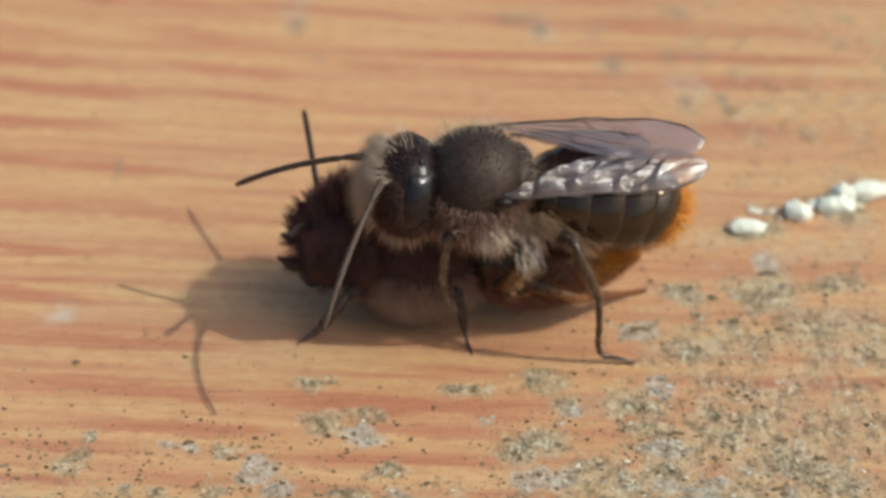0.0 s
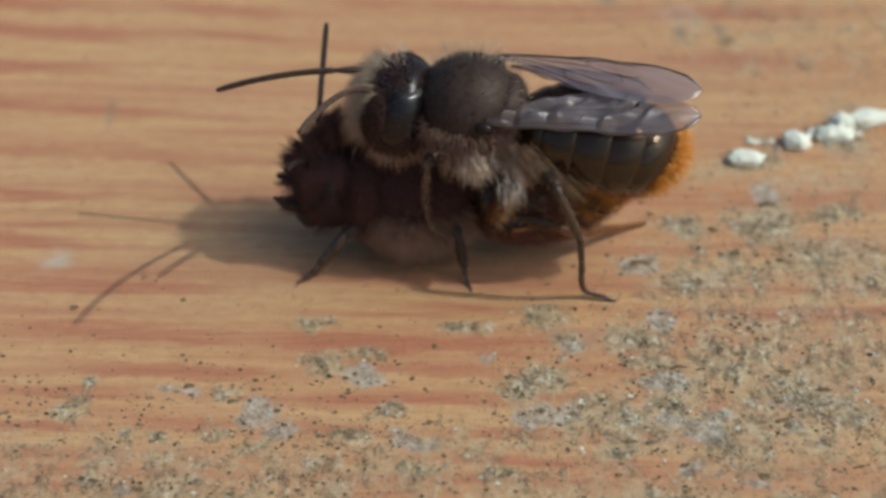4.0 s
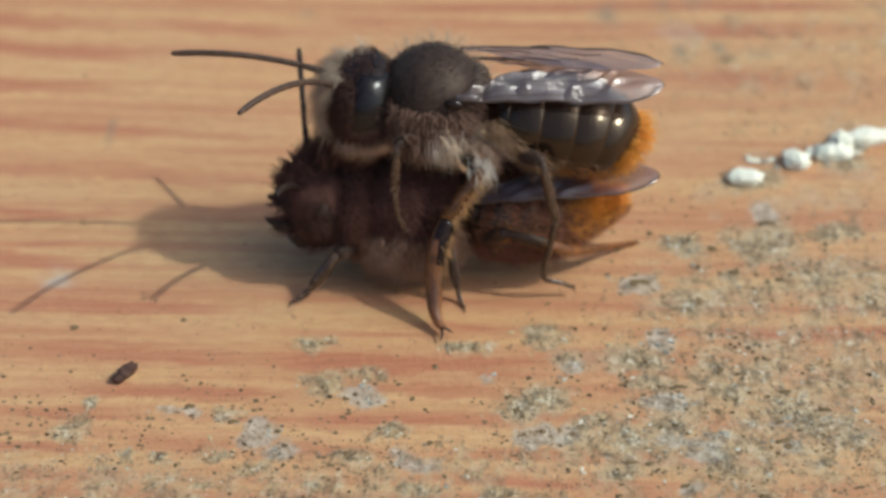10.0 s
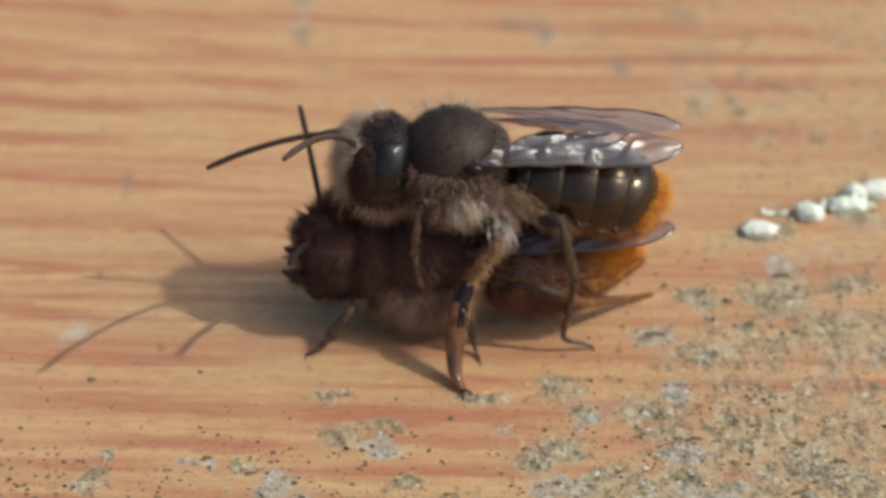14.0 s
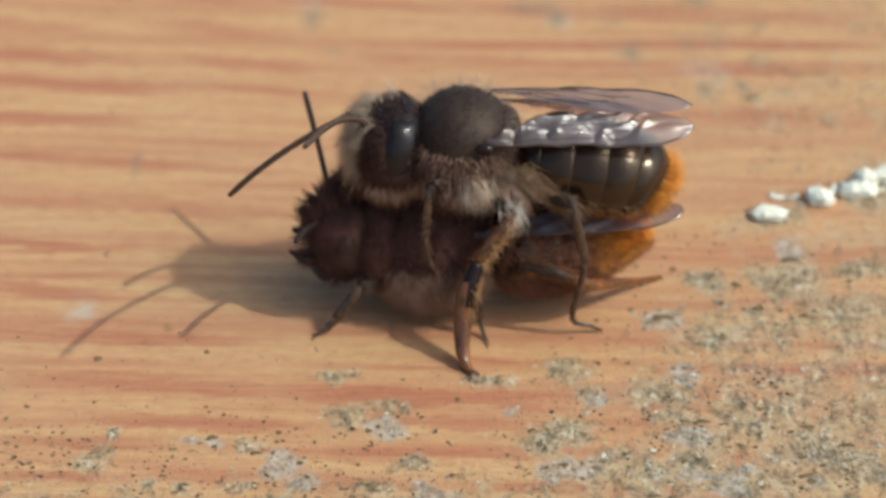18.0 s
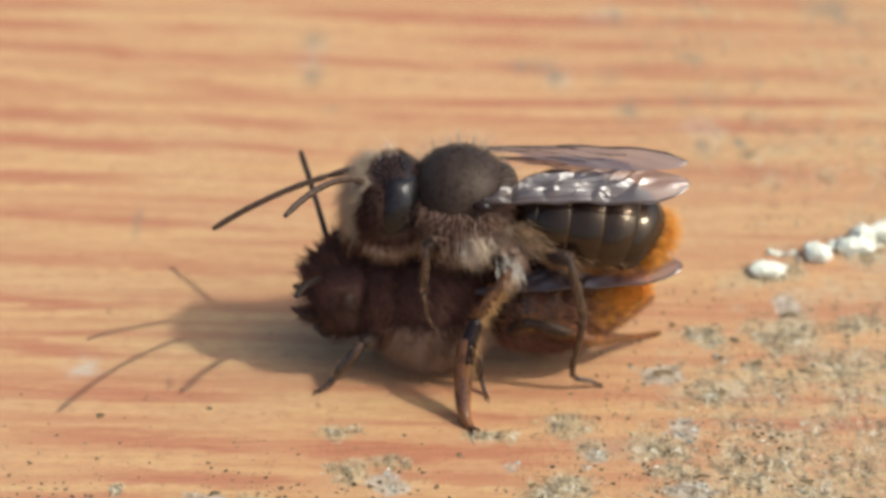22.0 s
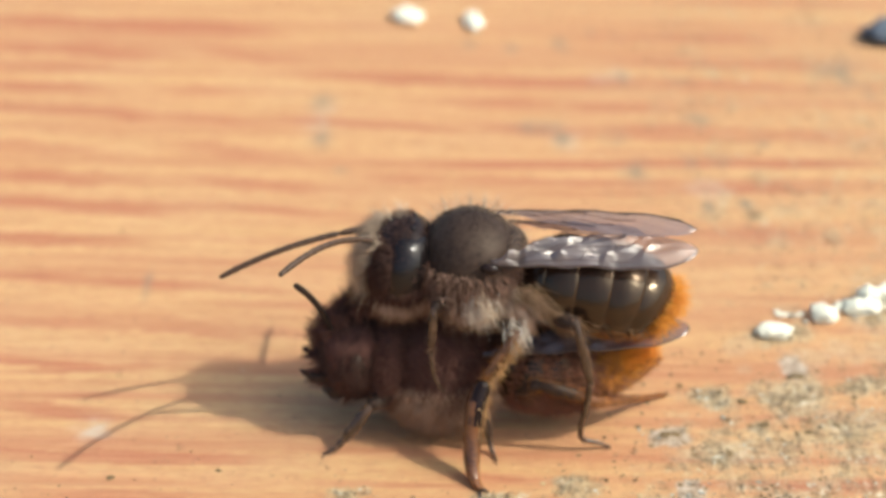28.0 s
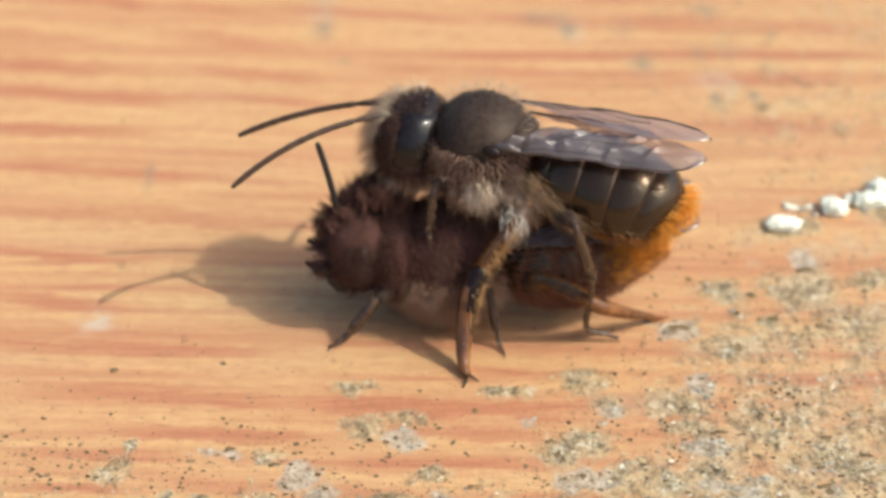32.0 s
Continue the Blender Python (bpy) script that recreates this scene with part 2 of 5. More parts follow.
PINK_HAIR = simple("pinkish_hair", (0.50, 0.34, 0.245), (0.64, 0.465, 0.345), 0.5, 1.0, 0.3, 0, True, 0.0, 0.75)
ANTENNA = simple("antenna_chitin", (0.045, 0.026, 0.016), (0.095, 0.056, 0.036), 0.45, 8.0, 0.35, 0.4)
DARK_ANTENNA = simple("dark_antenna_chitin", (0.014, 0.009, 0.007), (0.034, 0.021, 0.016), 0.5, 8.0, 0.25, 0.4)
PALE_HAIR = simple("pale_hair", (0.62, 0.475, 0.33), (0.78, 0.635, 0.47), 0.5, 1.0, 0.4, 0, True, 0.0, 0.8)
CREAM_HAIR = simple("cream_hair", (0.84, 0.75, 0.61), (0.92, 0.86, 0.74), 0.45, 1.0, 0.5, 0, True, 0.0, 0.85)
TAN_HAIR = simple("tan_hair", (0.33, 0.20, 0.11), (0.46, 0.30, 0.17), 0.5, 1.0, 0.3, 0, True, 0.0, 0.6)
FACE_HAIR = simple("face_hair", (0.50, 0.37, 0.25), (0.66, 0.52, 0.37), 0.5, 1.0, 0.4, 0, True, 0.0, 0.75)
GOLD_HAIR = simple("golden_hair", (0.60, 0.33, 0.12), (0.76, 0.47, 0.20), 0.45, 1.0, 0.5, 0, True, 0.0, 0.55)
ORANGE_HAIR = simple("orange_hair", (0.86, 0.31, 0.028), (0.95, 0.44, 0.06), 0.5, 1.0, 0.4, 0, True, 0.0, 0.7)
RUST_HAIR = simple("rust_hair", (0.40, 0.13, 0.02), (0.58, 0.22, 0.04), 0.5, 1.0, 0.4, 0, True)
# orange abdomen hair as it looks in shade, darkened in its colour
SHADED_RUST_HAIR = simple("dark_rust_hair", (0.26, 0.105, 0.06), (0.40, 0.165, 0.09), 0.5, 1.0, 0.3, 0, True)
BLACK_HAIR = simple("black_hair", (0.138, 0.066, 0.049), (0.18, 0.090, 0.068), 0.8, 1.0, 0.05, 0, True, 0.0, 0.85)
NAP_HAIR = simple("nap_hair", (0.026, 0.019, 0.017), (0.052, 0.038, 0.033), 0.5, 1.0, 0.15, 0, True)
GREY_HAIR = simple("grey_hair", (0.43, 0.295, 0.205), (0.57, 0.405, 0.295), 0.5, 1.0, 0.3, 0, True, 0.0, 0.65)
BROWN_HAIR = simple("brown_hair", (0.34, 0.20, 0.13), (0.48, 0.29, 0.19), 0.5, 1.0, 0.2, 0, True, 0.0, 0.75)
CHEEK_HAIR = simple("cheek_hair", (0.098, 0.051, 0.038), (0.138, 0.075, 0.057), 0.6, 1.0, 0.1, 0, True, 0.0, 0.85)
SIDE_HAIR = simple("dark_side_hair", (0.26, 0.152, 0.106), (0.38, 0.235, 0.168), 0.6, 1.0, 0.15, 0, True, 0.0, 0.7)
MEMBRANE = membrane_material("wing_membrane", (0.11, 0.082, 0.076), (0.26, 0.205, 0.195), (0.14, 0.129, 0.121))
# purple-brown copy of the membrane, the male's shade put into its darker colour
SHADED_MEMBRANE = membrane_material("dark_wing_membrane", (0.055, 0.034, 0.042), (0.12, 0.078, 0.090), (0.075, 0.066, 0.070))
VEIN = simple("wing_vein", (0.060, 0.038, 0.028), (0.12, 0.08, 0.06), 0.35, 3.0)
WHITE_CRUMB = simple("white_crumb", (0.80, 0.78, 0.60), (0.90, 0.89, 0.76), 0.7, 2.5, 0.3, 0.6)
def lichen_material():
    m, n, l, p = material("lichen_flakes")
    geo = n.new("ShaderNodeNewGeometry")
    col = ramp(n, l, geo.outputs["Random Per Island"], [(0.0, (0.10, 0.08, 0.05)), (0.1, (0.22, 0.165, 0.095)), (0.16, (0.48, 0.355, 0.195)), (0.55, (0.56, 0.43, 0.24)), (0.84, (0.60, 0.50, 0.32)), (1.0, (0.76, 0.70, 0.56))])
    g = noise_node(n, l, mm_coords(n, l), 9.0, 4, 0.7)
    l.new(mix(n, l, 0.55, col, ramp(n, l, g, [(0.3, grey(0.6)), (0.5, grey(1.0))]), "MULTIPLY"), p.inputs["Base Color"])
    p.inputs["Roughness"].default_value = 0.85
    p.inputs["Specular IOR Level"].default_value = 0.25
    bump(n, l, g, 0.7, 0.00005, p.inputs["Normal"])
    return m


LICHEN = lichen_material()
GREY_LICHEN = simple("grey_lichen", (0.30, 0.27, 0.21), (0.68, 0.64, 0.53), 0.85, 7.0, 0.2, 0.5, True)
BLUE_CRUMB = simple("blue_grey_crumb", (0.06, 0.08, 0.11), (0.14, 0.17, 0.21), 0.6, 2.5, 0.4, 0.5)
PELLET = simple("dark_pellet", (0.045, 0.019, 0.012), (0.10, 0.045, 0.028), 0.6, 5.0, 0.4, 0.8)
DARK_SPECK = simple("dark_speck", (0.16, 0.11, 0.060), (0.40, 0.285, 0.155), 0.9, 2.0, 0.0, 0, True, 0.0, 0.35)
PALE_SPECK = simple("pale_speck", (0.52, 0.45, 0.30), (0.74, 0.70, 0.57), 0.8, 2.0, 0.2, 0, True)


# ---- mesh helpers, in millimetres ----
def link(name, mesh, mat, parent, label=""):
    mesh.materials.append(mat)
    mesh.polygons.foreach_set("use_smooth", [True] * len(mesh.polygons))
    ob = new(name, mesh)
    ob.parent = parent
    return tagged(ob, label)


def part(name, bm, mat, parent, label=""):
    """Links a bmesh, in millimetres, as one mesh under its thing."""
    bmesh.ops.scale(bm, vec=(MM, MM, MM), verts=bm.verts)
    mesh = bpy.data.meshes.new(name)
    bm.to_mesh(mesh)
    bm.free()
    return link(name, mesh, mat, parent, label)


def from_lists(name, verts, faces, mat, parent, label=""):
    mesh = bpy.data.meshes.new(name)
    mesh.from_pydata([tuple(c * MM for c in v) for v in verts], [], faces)
    return link(name, mesh, mat, parent, label)


def ellipsoid(bm, c, r, turn=(0, 0, 0), seg=28, rings=18, rough=0.0, seed=0.0, shape=None):
    m = pose(*c, *turn)
    made = bmesh.ops.create_uvsphere(bm, u_segments=seg, v_segments=rings, radius=1.0)["verts"]
    for v in made:
        d = v.co.copy()
        k = 1 + rough * noise.noise(d * 2.3 + Vector((seed, 7.1, 3.3)))
        q = Vector((d.x * r[0], d.y * r[1], d.z * r[2])) * k
        if shape:
            q = shape(q, d)
        v.co = m @ q
    return made


def tube(bm, pts, radii, n=9, squash=1.0):
    """A round-ended tube through the points."""
    pts = [Vector(p) for p in pts]
    rings = []
    for i, p in enumerate(pts):
        d = (pts[min(i + 1, len(pts) - 1)] - pts[max(i - 1, 0)]).normalized()
        side = d.cross(Vector((0, 0, 1)))
        if side.length < 0.05:
            side = d.cross(Vector((0, 1, 0)))
        side.normalize()
        up = side.cross(d)
        rings.append([bm.verts.new(p + radii[i] * (side * math.cos(a) + up * math.sin(a) * squash))
                      for a in [2 * math.pi * k / n for k in range(n)]])
    for a, b in zip(rings, rings[1:]):
        for k in range(n):
            bm.faces.new((a[k], a[(k + 1) % n], b[(k + 1) % n], b[k]))
    for ring, end, way in ((rings[0], pts[0], pts[0] - pts[1]), (rings[-1], pts[-1], pts[-1] - pts[-2])):
        tip = bm.verts.new(end + way.normalized() * radii[0 if ring is rings[0] else -1] * 0.7)
        for k in range(n):
            f = (ring[k], ring[(k + 1) % n], tip)
            bm.faces.new(f if ring is not rings[0] else f[::-1])
    return bm


def smooth_path(pts, radii, per=6):
    """Catmull-Rom points and radii between the given ones."""
    p = [Vector(q) for q in pts]
    out, rad = [], []
    for i in range(len(p) - 1):
        a, b, c, d = p[max(i - 1, 0)], p[i], p[i + 1], p[min(i + 2, len(p) - 1)]
        for k in range(per):
            t = k / per
            out.append(0.5 * (2 * b + (c - a) * t + (2 * a - 5 * b + 4 * c - d) * t * t + (3 * b - a - 3 * c + d) * t ** 3))
            rad.append(radii[i] + (radii[i + 1] - radii[i]) * t)
    return out + [p[-1]], rad + [radii[-1]]


def strands(name, roots, mat, parent, length, width=0.018, bend=0.35, droop=(0, 0, 0), label="", seed=1):
    """Fine tapering hairs from (place, direction) roots, as one mesh."""
    rng = random.Random(seed)
    verts, faces = [], []
    for place, way in roots:
        ln = length * rng.uniform(0.55, 1.25)
        jit = Vector((rng.gauss(0, 1), rng.gauss(0, 1), rng.gauss(0, 1))) * min(0.22, bend)
        d = (way + jit).normalized()
        side = d.cross(Vector((rng.uniform(-1, 1), rng.uniform(-1, 1), rng.uniform(-1, 1)))).normalized()
        other = d.cross(side)
        sway = side * rng.gauss(0, bend) + Vector(droop)
        w = width * rng.uniform(0.7, 1.3)
        b = len(verts)
        for t, s in ((-0.08, 1.0), (0.5, 0.75)):
            c = place + d * (ln * t) + sway * (ln * t * t)
            for k in range(3):
                a = 2.0944 * k
                verts.append(c + (side * math.cos(a) + other * math.sin(a)) * w * s)
        verts.append(place + d * ln + sway * ln)
        for k in range(3):
            j = (k + 1) % 3
            faces.append((b + k, b + j, b + 3 + j, b + 3 + k))
            faces.append((b + 3 + k, b + 3 + j, b + 6))
    return from_lists(name, verts, faces, mat, parent, label)


def ellipsoid_roots(c, r, count, seed, keep=lambda d: True, turn=(0, 0, 0), lean=(0, 0, 0)):
    rng = random.Random(seed)
    m = pose(*c, *turn)
    rot = m.to_3x3()
    out = []
    tries = 0
    while len(out) < count and tries < count * 40:
        tries += 1
        z, a = rng.uniform(-1, 1), rng.uniform(0, 2 * math.pi)
        s = math.sqrt(1 - z * z)
        d = Vector((s * math.cos(a), s * math.sin(a), z))
        w = rot @ Vector((d.x / r[0], d.y / r[1], d.z / r[2])).normalized()
        if keep(w):
            out.append((m @ Vector((d.x * r[0], d.y * r[1], d.z * r[2])), (w + Vector(lean)).normalized()))
    return out


def tuft_roots(centres, each, seed):
    """Gathers hairs round each root so that they meet in a point."""
    rng = random.Random(seed)
    out = []
    for place, way in centres:
        tip = place + way * rng.uniform(0.6, 1.0)
        for _ in range(each):
            p = place + Vector((rng.gauss(0, 0.13), rng.gauss(0, 0.13), rng.gauss(0, 0.13)))
            out.append((p, (tip - p).normalized()))
    return out


def brush(centre, way, spread, count, seed):
    """Hairs standing close together, all one way."""
    rng = random.Random(seed)
    return [(Vector(a + rng.gauss(0, b * 0.6) for a, b in zip(centre, spread)), Vector(way).normalized()) for _ in range(count)]


# ---- the board ----
def value_noise(x, y, seed):
    rng = np.random.default_rng(seed)
    table = rng.random((256, 256))
    xi, yi = np.floor(x).astype(int), np.floor(y).astype(int)
    fx, fy = x - xi, y - yi
    fx, fy = fx * fx * (3 - 2 * fx), fy * fy * (3 - 2 * fy)
    g = lambda i, j: table[i % 256, j % 256]
    return (g(xi, yi) * (1 - fx) + g(xi + 1, yi) * fx) * (1 - fy) + (g(xi, yi + 1) * (1 - fx) + g(xi + 1, yi + 1) * fx) * fy


def fractal(x, y, seed, octaves=4):
    return sum(value_noise(x * 2 ** k, y * 2 ** k, seed + k) * 0.5 ** k for k in range(octaves)) / (2 - 2 ** (1 - octaves))


# red latewood streaks: start, end, place across the grain at both ends, half width
STREAKS_NEAR = [
    (-13.9, -6.0, -0.57, -1.0, 0.25), (-13.9, -8.2, -0.16, -0.33, 0.11), (-5.3, 2.8, -1.06, -1.35, 0.27), (-10.7, -5.1, -2.31, -2.74, 0.24), (-2.5, 1.8, -2.28, -2.58, 0.19),
    (-13.5, -8.6, -3.37, -3.61, 0.15), (-7.0, -4.0, -3.74, -3.85, 0.13), (-4.7, 2.1, -3.83, -3.96, 0.15), (-4.0, -2.4, -4.11, -4.2, 0.08), (-13.2, -10.2, -5.0, -5.11, 0.15),
    (-8.6, -6.1, -4.93, -5.12, 0.22), (-5.7, -4.9, -5.27, -5.37, 0.17), (-4.6, -1.9, -5.12, -5.28, 0.2), (-0.0, 3.9, -5.27, -5.38, 0.17), (-13.0, -8.8, -6.18, -6.46, 0.12),
    (-4.5, -2.4, -6.92, -7.01, 0.1), (0.9, 3.9, -6.42, -6.79, 0.19), (3.7, 6.4, -6.65, -6.88, 0.24), (-12.8, -10.4, -7.5, -7.56, 0.12),
]
STREAKS_MIDDLE = [
    (-2.9, -0.6, -7.95, -8.01, 0.14), (-4.1, -0.2, 0.25, 0.13, 0.11), (-0.2, 1.8, 0.55, 0.33, 0.2), (-14.2, -6.7, 1.54, 1.43, 0.17), (3.7, 5.9, -2.44, -2.36, 0.21),
    (4.1, 7.6, -1.51, -1.65, 0.22), (6.9, 13.7, 0.1, 0.29, 0.31), (9.1, 13.4, -1.76, -1.63, 0.27), (9.9, 13.2, -3.13, -3.06, 0.26), (3.9, 8.5, -5.38, -5.66, 0.2),
    (10.2, 12.6, -6.87, -6.76, 0.19), (3.5, 7.1, -0.88, -1.01, 0.14), (5.0, 5.6, -2.89, -2.91, 0.31), (-17.5, -12.1, 14.37, 14.14, 0.3), (-17.1, -8.9, 12.07, 11.26, 0.22),
    (-9.3, -6.6, 11.26, 11.07, 0.18), (-16.6, -11.5, 9.32, 8.94, 0.21), (-12.1, -7.8, 9.11, 8.63, 0.41), (-7.8, -5.3, 8.73, 8.48, 0.2),
]
STREAKS_FAR = [
    (-16.3, -12.3, 6.97, 6.45, 0.16), (-14.5, -10.9, 6.17, 6.46, 0.13), (-15.8, -11.5, 4.36, 3.78, 0.25), (-13.4, -11.6, 4.85, 4.83, 0.09), (-15.4, -12.4, 1.89, 1.54, 0.18),
    (-12.1, -6.7, 1.83, 1.37, 0.15), (-20.3, -8.5, 31.61, 30.77, 0.41), (-19.9, -12.7, 29.08, 28.73, 0.4), (-10.6, -7.7, 28.85, 28.23, 0.34), (-6.5, -0.9, 26.93, 26.49, 0.38),
    (-19.7, -14.3, 27.61, 27.36, 0.19), (-19.4, -15.2, 25.94, 25.55, 0.33), (-11.4, -10.1, 25.48, 25.4, 0.28), (-19.1, -12.1, 24.14, 23.42, 0.32), (-12.1, -8.6, 23.42, 23.0, 0.27),
    (-7.4, -1.1, 23.23, 22.38, 0.27), (-18.6, -14.1, 21.26, 20.56, 0.3), (-10.8, -7.6, 21.01, 20.39, 0.38),
]
STREAKS_FARTHEST = [
    (-18.2, -12.0, 18.93, 18.48, 0.33), (-10.4, -5.8, 18.57, 17.91, 0.29), (-3.8, -0.9, 18.74, 18.47, 0.33), (-17.9, -11.2, 16.9, 16.39, 0.32), (-9.0, -5.7, 16.68, 16.19, 0.16),
    (3.6, 11.5, 29.94, 29.99, 0.35), (5.7, 13.5, 27.98, 27.93, 0.39), (-0.9, 6.7, 26.26, 26.17, 0.38), (6.7, 12.2, 26.08, 25.88, 0.23), (-0.9, 3.0, 24.63, 24.43, 0.37),
    (3.4, 9.0, 24.2, 24.11, 0.23), (0.6, 4.6, 22.61, 21.98, 0.26), (4.6, 13.9, 22.2, 21.96, 0.39), (-0.9, 13.6, 19.72, 19.99, 0.21), (-0.9, 7.9, 18.56, 18.41, 0.25),
    (7.3, 12.0, 18.2, 18.24, 0.37), (7.0, 12.0, 14.85, 14.96, 0.27),
]
# olive crusts of lichen and dirt: place along and across the grain, half sizes
CRUST_LEFT = [
    (-3.46, -2.21, 0.74, 0.59), (-3.87, -0.31, 0.75, 0.39), (0.49, -0.43, 0.67, 0.33), (-2.71, -5.41, 0.63, 0.35), (-6.31, -3.66, 0.48, 0.41),
    (-1.46, -4.28, 0.48, 0.31), (-2.49, -1.67, 0.66, 0.32), (-10.74, -4.44, 0.67, 0.56), (-10.26, -3.02, 0.26, 0.24), (-9.04, -5.43, 0.38, 0.3),
    (-7.91, -5.67, 0.41, 0.3), (-6.51, -5.42, 0.41, 0.35), (-9.69, -7.37, 0.62, 0.38), (-6.73, -6.64, 0.56, 0.26), (-8.3, -6.53, 0.37, 0.29),
    (-6.9, -7.4, 0.7, 0.33), (-5.87, -7.87, 0.31, 0.23), (-5.36, -6.03, 0.63, 0.29), (-3.61, -6.58, 0.56, 0.19), (-6.69, -9.09, 1.82, 0.69),
    (-0.18, -9.18, 2.42, 0.57), (-0.8, -6.86, 0.78, 0.34), (1.37, -7.09, 0.62, 0.33),
]
CRUST_RIGHT = [
    (2.09, -3.37, 0.62, 0.73), (2.83, -2.84, 0.73, 0.74), (3.47, -1.1, 0.58, 0.49), (5.9, -2.04, 0.74, 0.38), (8.08, -2.56, 0.82, 0.74),
    (8.89, -1.76, 0.66, 0.43), (10.6, -3.98, 1.53, 0.67), (9.86, -3.46, 1.3, 0.62), (11.48, -4.61, 0.96, 0.66), (10.55, -5.73, 0.63, 0.32),
    (5.09, -4.63, 0.96, 0.56), (6.25, -4.12, 0.96, 0.77), (7.85, -5.86, 0.95, 0.49), (5.64, -0.96, 1.17, 0.83), (2.85, 0.14, 0.84, 0.62),
    (5.46, -8.59, 2.44, 0.93), (10.03, -8.69, 1.83, 0.93), (4.16, -4.0, 0.64, 0.51), (4.53, -6.12, 0.79, 0.34),
]
CRUST_FAR = [
    (7.2, 1.87, 1.03, 0.76), (9.91, 4.88, 1.24, 1.25), (12.3, 5.51, 1.07, 0.63), (11.29, 3.06, 1.39, 0.72), (8.69, 3.2, 0.44, 0.6),
    (7.25, 4.87, 0.71, 0.62), (13.21, 9.77, 0.93, 1.04), (9.91, 8.41, 1.1, 0.67),
]
# grey crusts
GREY_CRUSTS = [
    (-7.55, -3.35, 0.73, 0.34), (-5.45, -4.62, 0.77, 0.63), (-4.61, -5.32, 0.87, 0.32), (-1.12, -5.77, 0.71, 0.62), (2.7, -4.51, 0.72, 0.46),
    (6.46, 0.01, 0.54, 0.67), (6.49, -2.96, 0.73, 0.42), (6.84, -4.75, 0.72, 0.33), (7.47, -4.44, 0.45, 0.25), (7.1, -5.42, 0.6, 0.27),
    (9.36, -4.99, 0.53, 0.45), (9.31, -3.98, 0.61, 0.28), (6.86, -6.78, 0.39, 0.38), (8.4, -7.44, 0.46, 0.24), (10.04, 6.93, 0.81, 0.85),
    (-2.46, -2.81, 0.52, 0.42), (1.14, -1.92, 0.2, 0.27), (3.63, -1.37, 0.41, 0.38), (-8.64, -7.79, 0.43, 0.33), (5.88, 2.74, 0.69, 0.42),
]
# faint weathered marks
MARKS = [(-12.0, 2.95, 0.45, 0.5), (-5.9, 23.2, 0.5, 1.1), (3.4, 21.7, 0.5, 0.6), (5.2, 26.8, 0.6, 0.5), (8.4, 18.0, 0.6, 0.6)]
# faint olive and grey stains on the far part of the board
STAINS = [
    (3.44, 29.44, 0.32, 0.7), (4.62, 30.45, 0.21, 0.41), (5.61, 29.85, 0.25, 0.45), (-0.29, 29.51, 0.27, 0.35), (1.41, 29.18, 0.27, 0.4),
    (-5.89, 24.6, 0.39, 0.65), (-5.9, 21.91, 0.38, 0.88), (-5.05, 19.27, 0.29, 0.29), (2.37, 22.63, 0.85, 0.53), (3.19, 21.62, 0.34, 0.61),
    (5.1, 21.9, 0.34, 0.61), (5.9, 19.22, 0.45, 0.75), (7.77, 19.99, 0.35, 0.47), (9.0, 20.5, 0.46, 0.6), (10.68, 21.59, 0.23, 0.48),
    (14.32, 27.07, 0.89, 1.06), (15.22, 25.57, 0.26, 0.56), (8.28, 16.8, 0.22, 0.48), (9.61, 17.01, 0.24, 0.36), (8.27, 23.25, 0.47, 0.45),
    (5.67, 26.54, 0.26, 0.57), (-11.21, 11.57, 0.13, 0.8),
]


def crust_field(x, y):
    """How much olive crust lies on the board, 0 to 1."""
    wx = x + 0.7 * (fractal(x * 1.3, y * 1.3, 5) - 0.5)
    wy = y + 0.6 * (fractal(x * 1.2, y * 1.5, 9) - 0.5)
    d = np.zeros_like(x)
    for cx, cy, rx, ry in CRUST_LEFT + CRUST_RIGHT + CRUST_FAR:
        d = np.maximum(d, np.exp(-(((wx - cx) / rx) ** 2 + ((wy - cy) / ry) ** 2) * 0.8))
    veil = np.clip((x - 3.0) / 5, 0, 1) * np.clip((7 - y) / 6, 0, 1) * 0.55 + np.clip((-3.4 - y) / 3, 0, 1) * 0.46
    veil = veil + np.clip((x - 6.5) / 4, 0, 1) * np.exp(-((y - 9) / 7) ** 2) * 0.2
    veil = veil + np.clip((x - 1.0) / 7, 0, 1) * np.clip((y - 10) / 5, 0, 1) * 0.24
    veil = veil + np.clip((x - 2.5) / 3, 0, 1) * np.clip((-2.2 - y) / 2, 0, 1) * 0.2
    veil = np.minimum(veil, 0.46) * (0.4 + 1.1 * fractal(x * 0.45, y * 0.6, 17, 3))
    return np.clip(np.maximum(d * 0.85, veil), 0, 1)


# thin pale crusts round the white crumbs
PALE_CRUSTS = [(10.6, 9.9, 0.6, 0.4), (10.1, 6.9, 1.1, 0.9), (8.6, 7.6, 0.5, 1.2), (12.1, 7.4, 1.0, 0.8), (13.6, 11.5, 0.8, 0.7)]


def patch_field(x, y, patches, seed):
    """Ragged-edged areas, 1 inside and 0 outside."""
    ragged = (fractal(x * 1.3, y * 1.0, seed, 5) - 0.55) * 2.2
    d = np.zeros_like(x)
    for cx, cy, rx, ry in patches:
        d = np.maximum(d, np.exp(-(((x - cx) / rx) ** 2 + ((y - cy) / ry) ** 2) * 0.7))
    return np.clip((d - 0.42 + ragged * np.clip(d * 3, 0, 1)) * 5, 0, 1)


